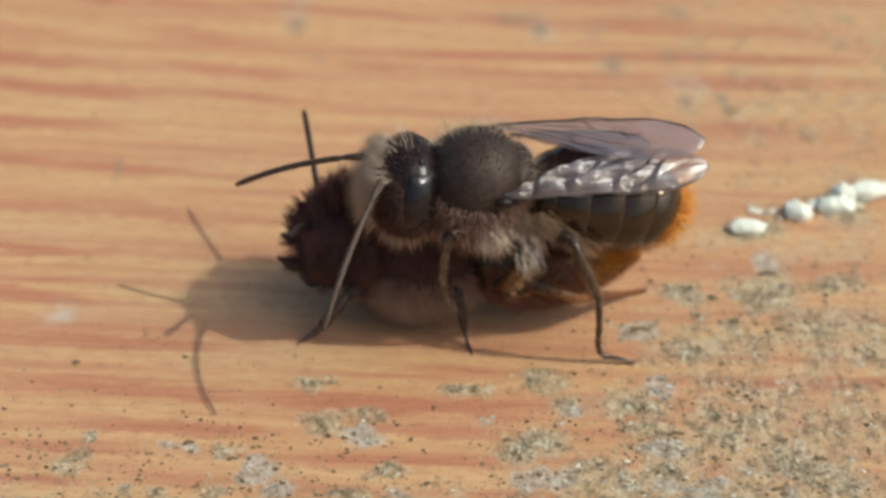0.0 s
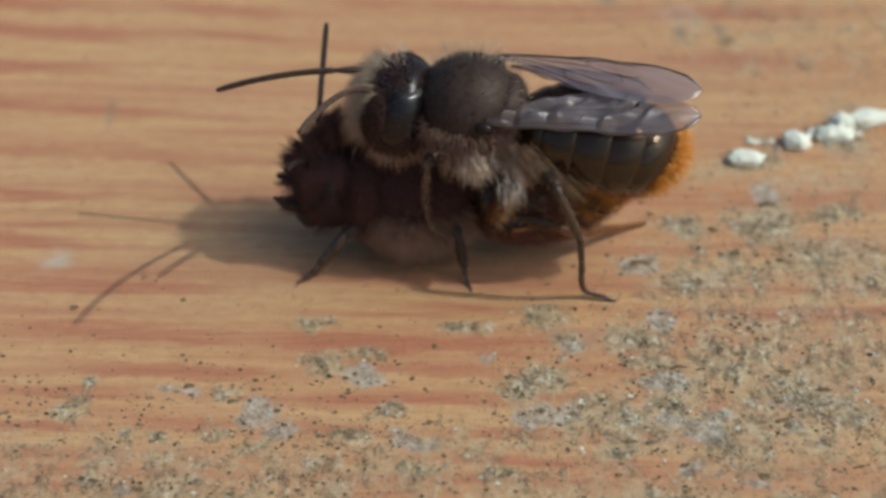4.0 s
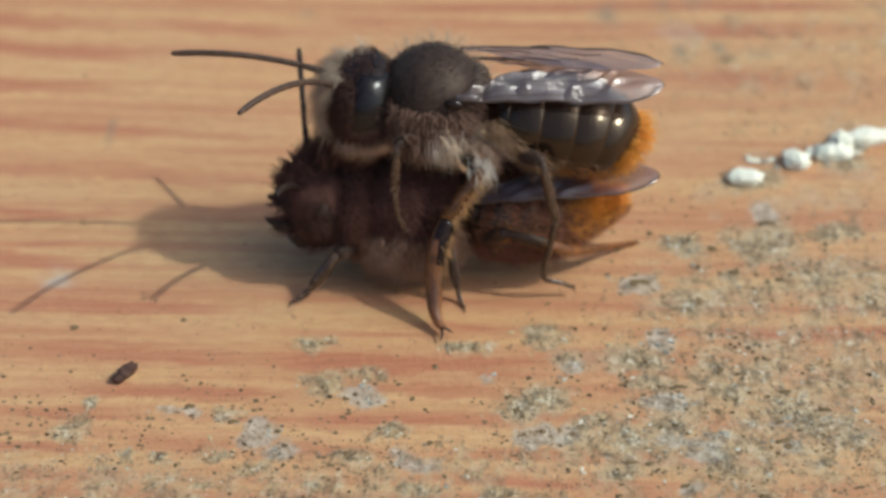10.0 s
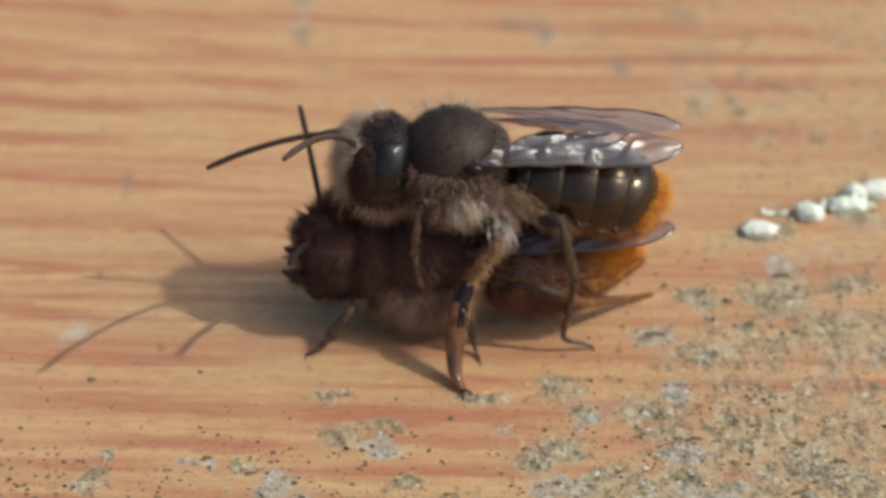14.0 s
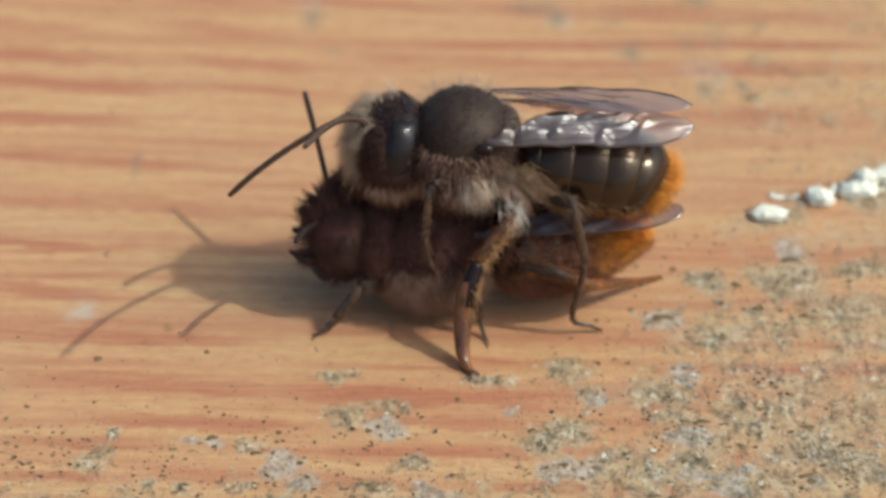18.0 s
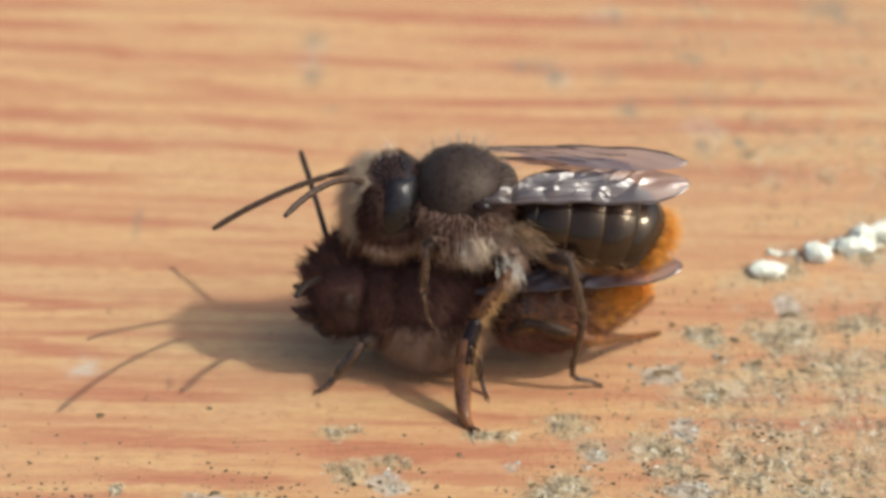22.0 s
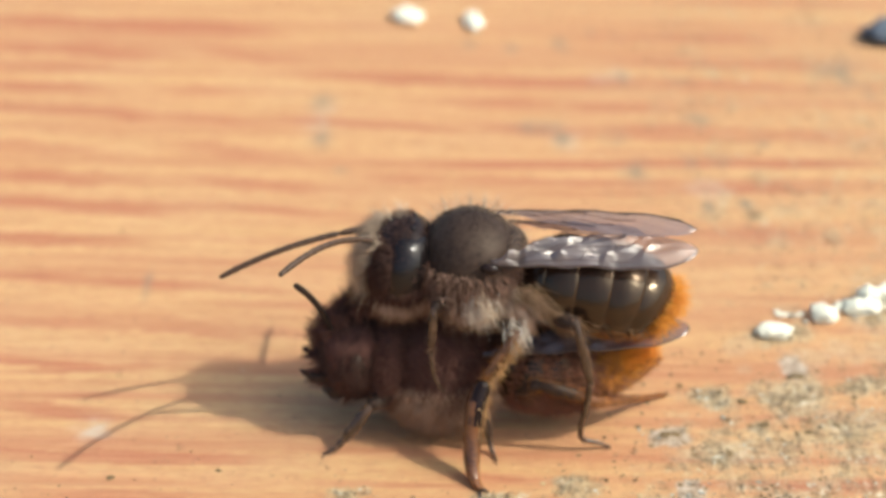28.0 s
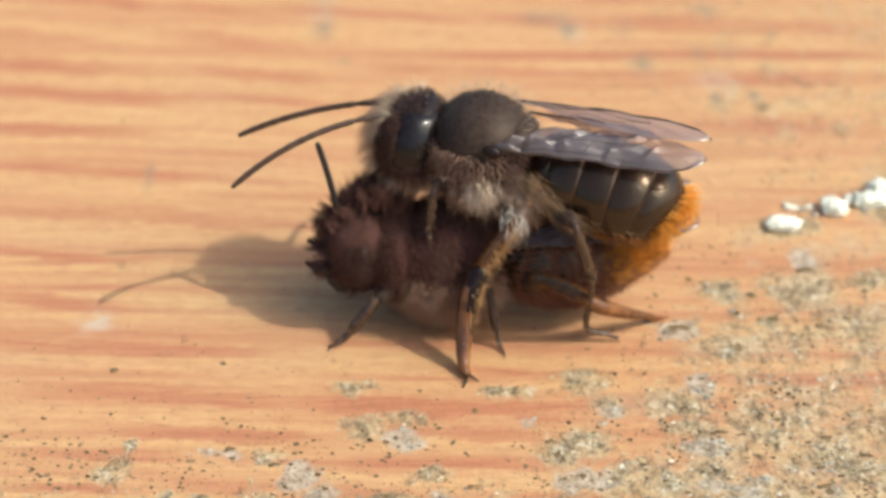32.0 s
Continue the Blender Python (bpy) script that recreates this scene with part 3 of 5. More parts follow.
def wooden_board():
    xs = np.concatenate([[-300, -200, -120, -70, -40, -30], np.arange(-24, 22.01, 0.12), [28, 40, 70, 120, 200, 300]])
    ys = np.concatenate([[-140, -90, -60, -40, -25, -16], np.arange(-12, 38.01, 0.125), [44, 55, 75, 105, 140]])
    X, Y = np.meshgrid(xs, ys, indexing="ij")
    slope = -0.025 * X
    yy = Y - slope + 0.6 * (fractal(X * 0.07, Y * 0.12, 21) - 0.5) + 0.16 * (fractal(X * 0.5, Y * 0.7, 25) - 0.5)
    streak = np.zeros_like(X)
    for a, b, ya, yb, w in STREAKS_NEAR + STREAKS_MIDDLE + STREAKS_FAR + STREAKS_FARTHEST:
        wav = ya + (yb - ya) * (X - a) / (b - a) + (0.14 + 0.25 * w) * (fractal(X * 0.3 + ya, X * 0 + ya, 33, 3) - 0.5)
        width = w * 1.25 * (0.7 + 0.6 * fractal(X * 0.4, X * 0 + ya * 3.1, 41, 3))
        soft = 1.3 + 1.2 * (fractal(Y * 0 + ya, Y * 2 + b, 43, 2) - 0.5)
        ends = 1 / (1 + np.exp(-(X - a) * soft)) / (1 + np.exp((X - b) * soft))
        edge = 0.5 * (fractal(X * 0.7, Y * 5, 57, 4) - 0.5) + 0.3 * (fractal(X * 3.0, Y * 9, 58, 2) - 0.5)
        body = np.clip(1.35 - np.abs((Y - wav) / width + edge * 2.0), 0, 1)
        streak = np.maximum(streak, ends * np.minimum(body * 2.0, 1) * (0.5 + 0.75 * fractal(X * 0.3, Y * 2, 61, 4)) * (1 - 0.3 * np.clip((X - 1) / 7, 0, 1)))
    wide = fractal(X * 0.045 + 3, yy * 1.1, 71, 4)
    thin = fractal(X * 0.08, yy * 2.7 + 9, 75, 4)
    streak = np.clip(np.maximum(streak * 1.05, np.clip((wide - 0.56) * 2.6, 0, 0.36)) + np.clip((thin - 0.52) * 2.4, 0, 0.4), 0, 1)
    dirt = crust_field(X, Y)
    pale = np.zeros_like(X)
    for cx, cy, rx, ry in MARKS:
        lump = fractal(X * 2.2, Y * 2.6, 83, 3)
        pale = np.maximum(pale, np.clip(np.exp(-(((X - cx) / rx) ** 2 + ((Y - cy) / ry) ** 2)) * (lump * 2.6 - 0.85), 0, 0.7 if cy < 5 else 0.22))
    stain = np.zeros_like(X)
    for cx, cy, rx, ry in STAINS:
        stain = np.maximum(stain, np.clip(np.exp(-(((X - cx) / rx) ** 2 + ((Y - cy) / ry) ** 2)) * (fractal(X * 1.6, Y * 1.6, 87, 3) * 2.6 - 0.6), 0, 1))
    Z = 0.05 * (fractal(X * 0.1, yy * 2.2, 91) - 0.5) + 0.022 * (fractal(X * 0.9, Y * 5, 95, 3) - 0.5)
    Z += np.clip(dirt - 0.2, 0, 1) * (fractal(X * 2.6, Y * 3.0, 99, 3) - 0.4) * 0.26
    nx, ny = X.shape
    idx = np.arange(nx * ny).reshape(nx, ny)
    quads = np.stack([idx[:-1, :-1], idx[1:, :-1], idx[1:, 1:], idx[:-1, 1:]], -1).reshape(-1, 4).tolist()
    verts = np.stack([X, Y, Z], -1).reshape(-1, 3) * MM
    rim = np.concatenate([idx[:, 0], idx[-1, 1:], idx[-2::-1, -1], idx[0, -2:0:-1]])
    low = verts[rim].copy()
    low[:, 2] = -0.024
    start = len(verts)
    k = len(rim)
    quads += [[int(rim[(i + 1) % k]), int(rim[i]), start + i, start + (i + 1) % k] for i in range(k)]
    quads.append([start + i for i in range(k)][::-1])
    mesh = bpy.data.meshes.new("wooden_board")
    mesh.from_pydata(np.concatenate([verts, low]).tolist(), [], quads)
    for name, field in (("streak", streak), ("dirt", dirt), ("pale", pale), ("stain", stain), ("grey", patch_field(X, Y, GREY_CRUSTS, 111)), ("beige", patch_field(X, Y, CRUST_RIGHT + CRUST_FAR + PALE_CRUSTS, 121))):
        at = mesh.attributes.new(name, "FLOAT", "POINT")
        at.data.foreach_set("value", np.concatenate([field.ravel(), np.zeros(k)]).astype(np.float32))
    board = link("wooden_board", mesh, WOOD, None)
    return tagged(board, "weathered orange-brown pine board with red grain and grey lichen crusts", "wooden board", "", "structure")


def scattered(name, count, seed, mat, sizes, field, label, category, flat=0.5):
    """Small angular grains lying on the board, as one mesh."""
    rng = np.random.default_rng(seed)
    verts, faces = [], []
    shape = [(1, 0, 0), (0, 1, 0), (-1, 0, 0), (0, -1, 0), (0, 0, 1), (0, 0, -0.6)]
    tris = [(0, 1, 4), (1, 2, 4), (2, 3, 4), (3, 0, 4), (1, 0, 5), (2, 1, 5), (3, 2, 5), (0, 3, 5)]
    n = count * 40
    x, y = rng.uniform(-16, 16, n), rng.uniform(-9, 34, n)
    keep = np.where(rng.random(n) < field(x, y))[0][:count]
    for i in keep:
        s = sizes[0] * (sizes[1] / sizes[0]) ** (rng.random() ** 2.2)
        a = rng.uniform(0, 6.28)
        st = rng.uniform(0.6, 1.5)
        b = len(verts)
        for c in shape:
            jx, jy, jz = (rng.uniform(0.6, 1.4) for _ in range(3))
            px, py = c[0] * s * st * jx, c[1] * s * jy * 1.4
            verts.append((x[i] + px * math.cos(a) - py * math.sin(a), y[i] + (px * math.sin(a) + py * math.cos(a)), 0.01 + c[2] * s * flat * jz))
        faces += [tuple(b + q for q in t) for t in tris]
    ob = from_lists(name, verts, faces, mat, None)
    ob.data.polygons.foreach_set("use_smooth", [False] * len(ob.data.polygons))
    return tagged(ob, label, category, "", "stuff")


def flakes(spots, seed):
    """Thin ragged flakes, each a shallow dome, at (x, y, size) spots."""
    rng = random.Random(seed)
    verts, faces = [], []
    for x, y, s in spots:
        n = rng.randint(5, 7)
        a0, st, lean = rng.uniform(0, 6.28), rng.uniform(0.8, 1.4), rng.gauss(0, 0.5)
        t = rng.uniform(0.008, 0.02) + s * 0.08
        b = len(verts)
        for ring, (k, z) in enumerate(((1.0, -0.02), (0.72, t))):
            for q in range(n):
                a = a0 + 6.283 * q / n
                r = s * k * rng.uniform(0.62, 1.3)
                px, py = r * math.cos(a) * st, r * math.sin(a) * 1.5
                verts.append((x + px * math.cos(lean) - py * math.sin(lean), y + px * math.sin(lean) + py * math.cos(lean), z + (rng.uniform(-0.4, 0.4) * t if ring else 0)))
        for q in range(n):
            w = (q + 1) % n
            faces.append((b + q, b + w, b + n + w, b + n + q))
        faces.append(tuple(b + n + q for q in range(n)))
    return verts, faces


def lichen_patch(cx, cy, rx, ry, seed, mat=None, dense=1.0, label="flaky olive-grey lichen crust growing on the pine board"):
    rng = random.Random(seed)
    spots = []
    ph = rng.uniform(0, 9)
    for _ in range(int((16 + 14 * rx * ry) * dense)):
        x, y = rng.gauss(0, 0.72) * rx, rng.gauss(0, 0.72) * ry
        if noise.noise(Vector((x * 1.3 + y * 0.6 + ph, y * 1.7, ph))) + 0.3 * noise.noise(Vector((x * 5, y * 7, ph))) > 0.08:
            spots.append((x, y, 0.016 * (6.0 ** (rng.random() ** 1.8))))
    ob = new("lichen_patch")
    ob.location = Vector((cx, cy, 0)) * MM
    v, f = flakes(spots, seed + 1)
    crust = from_lists("crust", v, f, mat or LICHEN, ob)
    crust.data.polygons.foreach_set("use_smooth", [False] * len(crust.data.polygons))
    return tagged(ob, label, "lichen", "lichen patches on the board")


board = wooden_board()


def ground_sheet():
    """Unseen green-brown ground round the board, added for bounce light, out to the horizon."""
    m, n, l, p = material("grassy_ground")
    co = n.new("ShaderNodeTexCoord")
    fine = noise_node(n, l, co.outputs["Object"], 60.0, 5, 0.7)
    broad = noise_node(n, l, co.outputs["Object"], 0.8, 3, 0.5)
    col = ramp(n, l, fine, [(0.3, (0.035, 0.045, 0.018)), (0.55, (0.075, 0.095, 0.035)), (0.75, (0.13, 0.12, 0.07))])
    l.new(mix(n, l, ramp(n, l, broad, [(0.4, grey(0.0)), (0.7, grey(0.6))]), col, (0.11, 0.085, 0.055)), p.inputs["Base Color"])
    p.inputs["Roughness"].default_value = 0.95
    bump(n, l, fine, 0.6, 0.01, p.inputs["Normal"])
    mesh = bpy.data.meshes.new("ground")
    steps = [-400, -60, -10, -2, -0.5, 0, 0.5, 2, 10, 60, 400]
    k = len(steps)
    mesh.from_pydata([(x, y, -0.0235) for x in steps for y in steps], [], [(i * k + j, (i + 1) * k + j, (i + 1) * k + j + 1, i * k + j + 1) for i in range(k - 1) for j in range(k - 1)])
    return tagged(link("ground", mesh, m, None), "unseen green-brown ground added round the board for bounce light", "ground", "", "structure")


ground_sheet()
for k, (cx, cy, rx, ry) in enumerate(CRUST_LEFT + CRUST_RIGHT + CRUST_FAR):
    lichen_patch(cx, cy, rx, ry, 300 + 7 * k, None, 0.4)
for k, (cx, cy, rx, ry) in enumerate(GREY_CRUSTS):
    lichen_patch(cx, cy, rx * 0.95, ry * 0.95, 900 + 5 * k, GREY_LICHEN, 1.6, "blue-grey weathered lichen crust growing on the pine board")
scattered("dark_specks", 2400, 3, DARK_SPECK, (0.012, 0.075), lambda x, y: np.clip(crust_field(x, y) * 0.9 - 0.04, 0, 1) ** 1.1 * np.clip(fractal(x * 0.9, y * 1.1, 48, 3) * 5 - 2.0, 0.06, 1) + 0.02 * np.clip((3 - y) / 8, 0.05, 1),
          "fine black soot specks lying on the pine board", "dirt specks", 0.2)
scattered("pale_grains", 1700, 4, PALE_SPECK, (0.014, 0.075), lambda x, y: np.clip(crust_field(x, y) - 0.15, 0, 1) ** 1.2 * np.clip(fractal(x * 0.8, y, 52, 3) * 5 - 2.3, 0.02, 1),
          "pale grey lichen grains crusted on the pine board", "lichen grains", 0.4)


DARK_MARK = simple("dark_mark", (0.20, 0.135, 0.075), (0.38, 0.26, 0.14), 0.9, 2.0, 0.1, 0, True)
scattered("dark_marks", 3000, 8, DARK_MARK, (0.020, 0.085), lambda x, y: np.clip(np.clip((1.2 - y) / 6, 0.03, 1) ** 1.5 + 0.35 * np.clip((x - 1) / 6, 0, 1) * np.clip((10 - y) / 6, 0, 1), 0, 1) * 0.5 * np.clip(fractal(x * 0.6, y * 0.9, 44, 3) * 4 - 1.5, 0, 1),
          "brown weathered pits and fungus specks on the pine board", "dirt specks", 0.14)


# ---- crumbs on the board ----
def crumb(name, c, r, mat, label, category, group="", seed=1.0, turn=0, lumps=3):
    r = (r[0], r[1], r[2] * 0.75)
    rng = random.Random(int(seed * 10))
    bm = bmesh.new()
    ellipsoid(bm, (0, 0, r[2] * 0.72), r, (0, 0, turn), 22, 12, 0.5, seed)
    for k in range(lumps):
        a = rng.uniform(-1, 1)
        q = pose(0, 0, 0, 0, 0, turn) @ Vector((a * r[0] * 0.75, rng.uniform(-0.5, 0.5) * r[1], 0))
        s = rng.uniform(0.35, 0.6)
        ellipsoid(bm, (q.x, q.y, r[2] * 0.55), (r[0] * s * 0.8, r[1] * s * 1.2, r[2] * s * 1.3), (0, 0, turn), 14, 9, 0.5, seed + k)
    ob = part(name, bm, mat, None)
    ob.location = Vector((c[0], c[1], 0)) * MM
    return tagged(ob, label, category, group)


def soot_flake(cx, cy, rx, ry, lean, seed):
    """A thin ragged flake of soot with a curled rim."""
    rng = random.Random(500 + seed)
    n = 13
    reach = [rng.uniform(0.45, 1.2) for _ in range(n)]
    verts = []
    for k, z in ((1.0, 0.0), (0.8, 0.03), (0.4, 0.018)):
        for q in range(n):
            a = 6.283 * q / n
            verts.append((rx * k * reach[q] * math.cos(a), ry * k * reach[q] * math.sin(a), z + rng.uniform(-0.006, 0.012) * (z > 0)))
    faces = [(r * n + q, r * n + (q + 1) % n, (r + 1) * n + (q + 1) % n, (r + 1) * n + q) for r in (0, 1) for q in range(n)] + [tuple(2 * n + q for q in range(n))]
    ob = from_lists("soot_flake", verts, faces, DARK_SPECK, None)
    ob.matrix_basis = pose(cx * MM, cy * MM, 0.00001, 0, 0, lean)
    return tagged(ob, SOOT_LABEL, "flake", "soot flakes on the board")


SOOT_LABEL = "flat black-brown soot flake stuck on the pine board"
SOOT_NEAR = [
    (-7.4, -3.25, 0.15, 0.13), (-6.1, -3.94, 0.19, 0.1), (2.01, -3.42, 0.1, 0.21), (2.16, -3.62, 0.08, 0.21), (1.78, -2.79, 0.13, 0.11),
    (6.79, -2.3, 0.25, 0.08), (8.49, -1.7, 0.13, 0.08), (9.8, -2.55, 0.2, 0.16), (9.48, -3.9, 0.16, 0.1), (9.47, -4.74, 0.26, 0.13),
    (9.6, -4.99, 0.13, 0.15), (5.18, -5.7, 0.35, 0.07), (5.62, -5.77, 0.16, 0.07), (10.62, -5.8, 0.16, 0.1), (4.71, -7.12, 0.14, 0.1),
    (6.56, -6.71, 0.16, 0.1), (8.69, -7.18, 0.19, 0.14), (11.35, -6.77, 0.19, 0.07), (10.84, -3.33, 0.19, 0.08), (12.28, -2.93, 0.1, 0.16),
]
SOOT_LOW = [
    (5.01, -4.58, 0.08, 0.13), (6.08, -4.17, 0.08, 0.1), (-0.99, -2.88, 0.08, 0.13), (-0.1, -6.33, 0.08, 0.1), (1.68, -7.14, 0.11, 0.07),
    (3.36, -6.07, 0.05, 0.15), (-9.68, -7.39, 0.14, 0.09), (-8.41, -7.78, 0.14, 0.14), (-5.89, -7.96, 0.14, 0.12), (-4.59, -5.83, 0.06, 0.1),
    (-2.87, -5.36, 0.11, 0.12), (-12.45, -2.85, 0.05, 0.08), (-10.99, -1.65, 0.07, 0.05), (-7.16, -2.17, 0.08, 0.08), (-9.48, -4.99, 0.08, 0.07),
    (-8.69, -4.98, 0.08, 0.05), (-7.58, -5.87, 0.06, 0.1), (-0.5, -4.85, 0.1, 0.1), (-1.5, -2.07, 0.05, 0.08), (-3.62, -2.39, 0.07, 0.11),
    (2.7, -4.34, 0.11, 0.13),
]
SOOT_FAR = [
    (5.89, 2.89, 0.49, 0.18), (7.58, 1.98, 0.38, 0.18), (8.88, 3.35, 0.16, 0.24), (8.33, 4.62, 0.18, 0.19), (8.0, -1.54, 0.13, 0.22),
    (9.14, -0.94, 0.08, 0.08), (-0.35, -1.36, 0.1, 0.14), (-11.14, 0.5, 0.12, 0.14), (-7.91, 0.88, 0.1, 0.11), (11.15, 3.36, 0.17, 0.12),
    (10.24, 3.0, 0.14, 0.12), (11.9, 4.89, 0.14, 0.09), (10.22, 6.07, 0.32, 0.16), (6.41, 5.48, 0.14, 0.13), (7.66, 5.12, 0.14, 0.16),
]
for k, (cx, cy, rx, ry) in enumerate(SOOT_NEAR + SOOT_LOW + SOOT_FAR):
    lean = -22 if (cx, cy) == (7.58, 1.98) else 14 * math.sin(k * 2.3)
    soot_flake(cx, cy, rx, ry, lean, k)
CRUMB_LABEL = "cream-white lumpy crumb lying on the pine board"
WHITE_CRUMBS = [(9.72, 8.5, 0.58, 0.36, 0.28, 0), (11.48, 9.5, 0.42, 0.48, 0.34, 20), (12.8, 9.98, 0.62, 0.36, 0.3, 4), (13.15, 10.62, 0.4, 0.42, 0.36, 30), (14.0, 10.85, 0.8, 0.42, 0.36, 10),
                (15.7, 11.35, 0.85, 0.5, 0.38, 18), (17.2, 12.1, 0.7, 0.45, 0.34, 25), (-2.78, 31.8, 0.66, 0.6, 0.3, 0), (-0.1, 31.4, 0.34, 0.85, 0.2, 5)]
for k, (x, y, rx, ry, rz, turn) in enumerate(WHITE_CRUMBS):
    crumb("white_crumb", (x, y), (rx, ry, rz), WHITE_CRUMB, CRUMB_LABEL, "crumb", "white crumbs on the board", 1.3 + 0.9 * k, turn, 5)
POWDER = [(10.14, 9.65, 0.26, 0.12), (10.45, 9.6, 0.12, 0.1), (10.72, 9.7, 0.15, 0.1), (10.85, 9.25, 0.12, 0.09), (12.05, 10.2, 0.3, 0.14), (12.35, 10.45, 0.2, 0.12), (9.95, 9.85, 0.1, 0.08), (12.5, 9.6, 0.12, 0.1), (13.6, 10.2, 0.14, 0.1)]
for k, (x, y, rx, ry) in enumerate(POWDER):
    crumb("small_crumb", (x, y), (rx, ry, 0.07), GREY_LICHEN if k % 2 else WHITE_CRUMB, "tiny chalky grain between the white crumbs on the board", "crumb", "chalky grains on the board", 31.7 + k, 20 * k, 3)
crumb("blue_crumb", (16.6, 30.0), (1.1, 0.8, 0.6), BLUE_CRUMB, "dark blue-grey crumb lying on the pine board", "crumb", "", 7.7, 0)
pellet = crumb("pellet", (6.0, -3.0), (0.44, 0.2, 0.24), PELLET, "dark brown elongated pellet blown over the board", "pellet", "", 8.2, 0, 2)


# ---- bees ----
def wing(name, parent, base, tip, width, side, height, label="", roof=0.24, crinkle=0.0, skin=None):
    """A folded wing: membrane with ribbed folds, and its veins. side: -1 near, 1 far."""
    b, t = Vector(base), Vector(tip)
    along = (t - b)
    ln = along.length
    ax = along.normalized()
    inward = Vector((ax.y, -ax.x, 0)).normalized() * (1 if Vector((ax.y, -ax.x, 0)).y * side < 0 else -1)
    up = Vector((0, 0, 1))

    def place(u, v):
        lead = 0.42 * width * (1 - math.sqrt(max(1 - (max(u - 0.74, 0) / 0.26) ** 2, 0)))
        trail = width * (0.12 + 0.88 * math.sin(min(u / 0.66, 1) * math.pi / 2) ** 1.4)
        trail += (0.42 * width - trail) * (1 - math.sqrt(max(1 - (max(u - 0.66, 0) / 0.34) ** 2, 0)))
        bow = 0.07 * math.sin(u * math.pi) * width
        rib = 0.05 * math.sin(v * 16 - u * 24) * math.sin(u * math.pi) ** 0.5 * (1.15 - 0.7 * u) * (trail - lead) / width + 0.04 * noise.noise(Vector((u * 9, v * 5, base[1])))
        # the leading third folds down steeply; the blade is wrinkled lengthwise and falls towards its tip in shallow waves
        along_mm, across_mm = u * ln, v * (trail - lead)
        fade = min(u * 14, 1) * min(max(0.0, (0.9 - u) * 3.0), 1)
        stir = noise.noise(Vector((along_mm * 0.9, across_mm * 1.4, 2)))
        slant = ((along_mm - 1.3 * across_mm) / 1.1 + 0.9 * stir) % 1.0
        crease = 0.19 * (0.5 - slant / 0.68 if slant < 0.68 else (slant - 0.68) / 0.32 - 0.5)
        turned = across_mm - 0.12 * along_mm
        crease += 0.11 * noise.noise(Vector((along_mm * 0.8, turned * 5.5, 4))) + 0.065 * noise.noise(Vector((along_mm * 1.7, turned * 11.0, 6)))
        crease *= min(v * 7, 1) * min((1 - v) * 5, 1)
        wave = crease * fade * (1.3 - 0.6 * u)
        pleat = 0.05 * math.sin(v * 11 + 2.5 * noise.noise(Vector((u * 3, v, 7)))) * (1 - u) ** 0.7
        reach = (lead + v * (trail - lead)) / width
        fold = 0.28 * crinkle * (math.sin(min(reach / 0.42, 1) * math.pi / 2) - reach) * width * min(u * 5, 1)
        rib += crinkle * (wave + pleat) + fold - u * width * 0.42 * (roof + 0.38 * crinkle)
        return b + ax * (u * ln) + inward * (lead + v * (trail - lead) - bow) + up * (height * math.sin(u * 2.4) + roof * reach * width + 0.10 * math.sin(v * math.pi) * (trail - lead) / width + rib)

    nu, nv = (320, 40) if crinkle else (34, 14)
    verts = [place(i / nu, j / nv) for i in range(nu + 1) for j in range(nv + 1)]
    faces = [(i * (nv + 1) + j, (i + 1) * (nv + 1) + j, (i + 1) * (nv + 1) + j + 1, i * (nv + 1) + j + 1) for i in range(nu) for j in range(nv)]
    w = from_lists(name, verts, faces, skin or MEMBRANE, parent, label)
    lines = [[(u / 12, 0.015) for u in range(13)], [(u / 12, 0.10) for u in range(9)], [(0.02 + u * 0.085, 0.2 + 0.03 * u) for u in range(9)],
             [(0.03 + u * 0.08, 0.45 + 0.035 * u) for u in range(8)], [(0.42, 0.1), (0.46, 0.3), (0.44, 0.52)], [(0.62, 0.1), (0.60, 0.35), (0.62, 0.62)],
             [(0.05 + u * 0.075, 0.75 + 0.02 * u) for u in range(7)], [(0.33, 0.62), (0.36, 0.85)]]
    for k, line in enumerate(lines):
        pts = [place(u, v) + Vector((0, 0, 0.012)) for u, v in line]
        part("vein", tube(bmesh.new(), pts, [0.036 if k == 0 else 0.013] * len(pts), 5), VEIN, w)
    return w


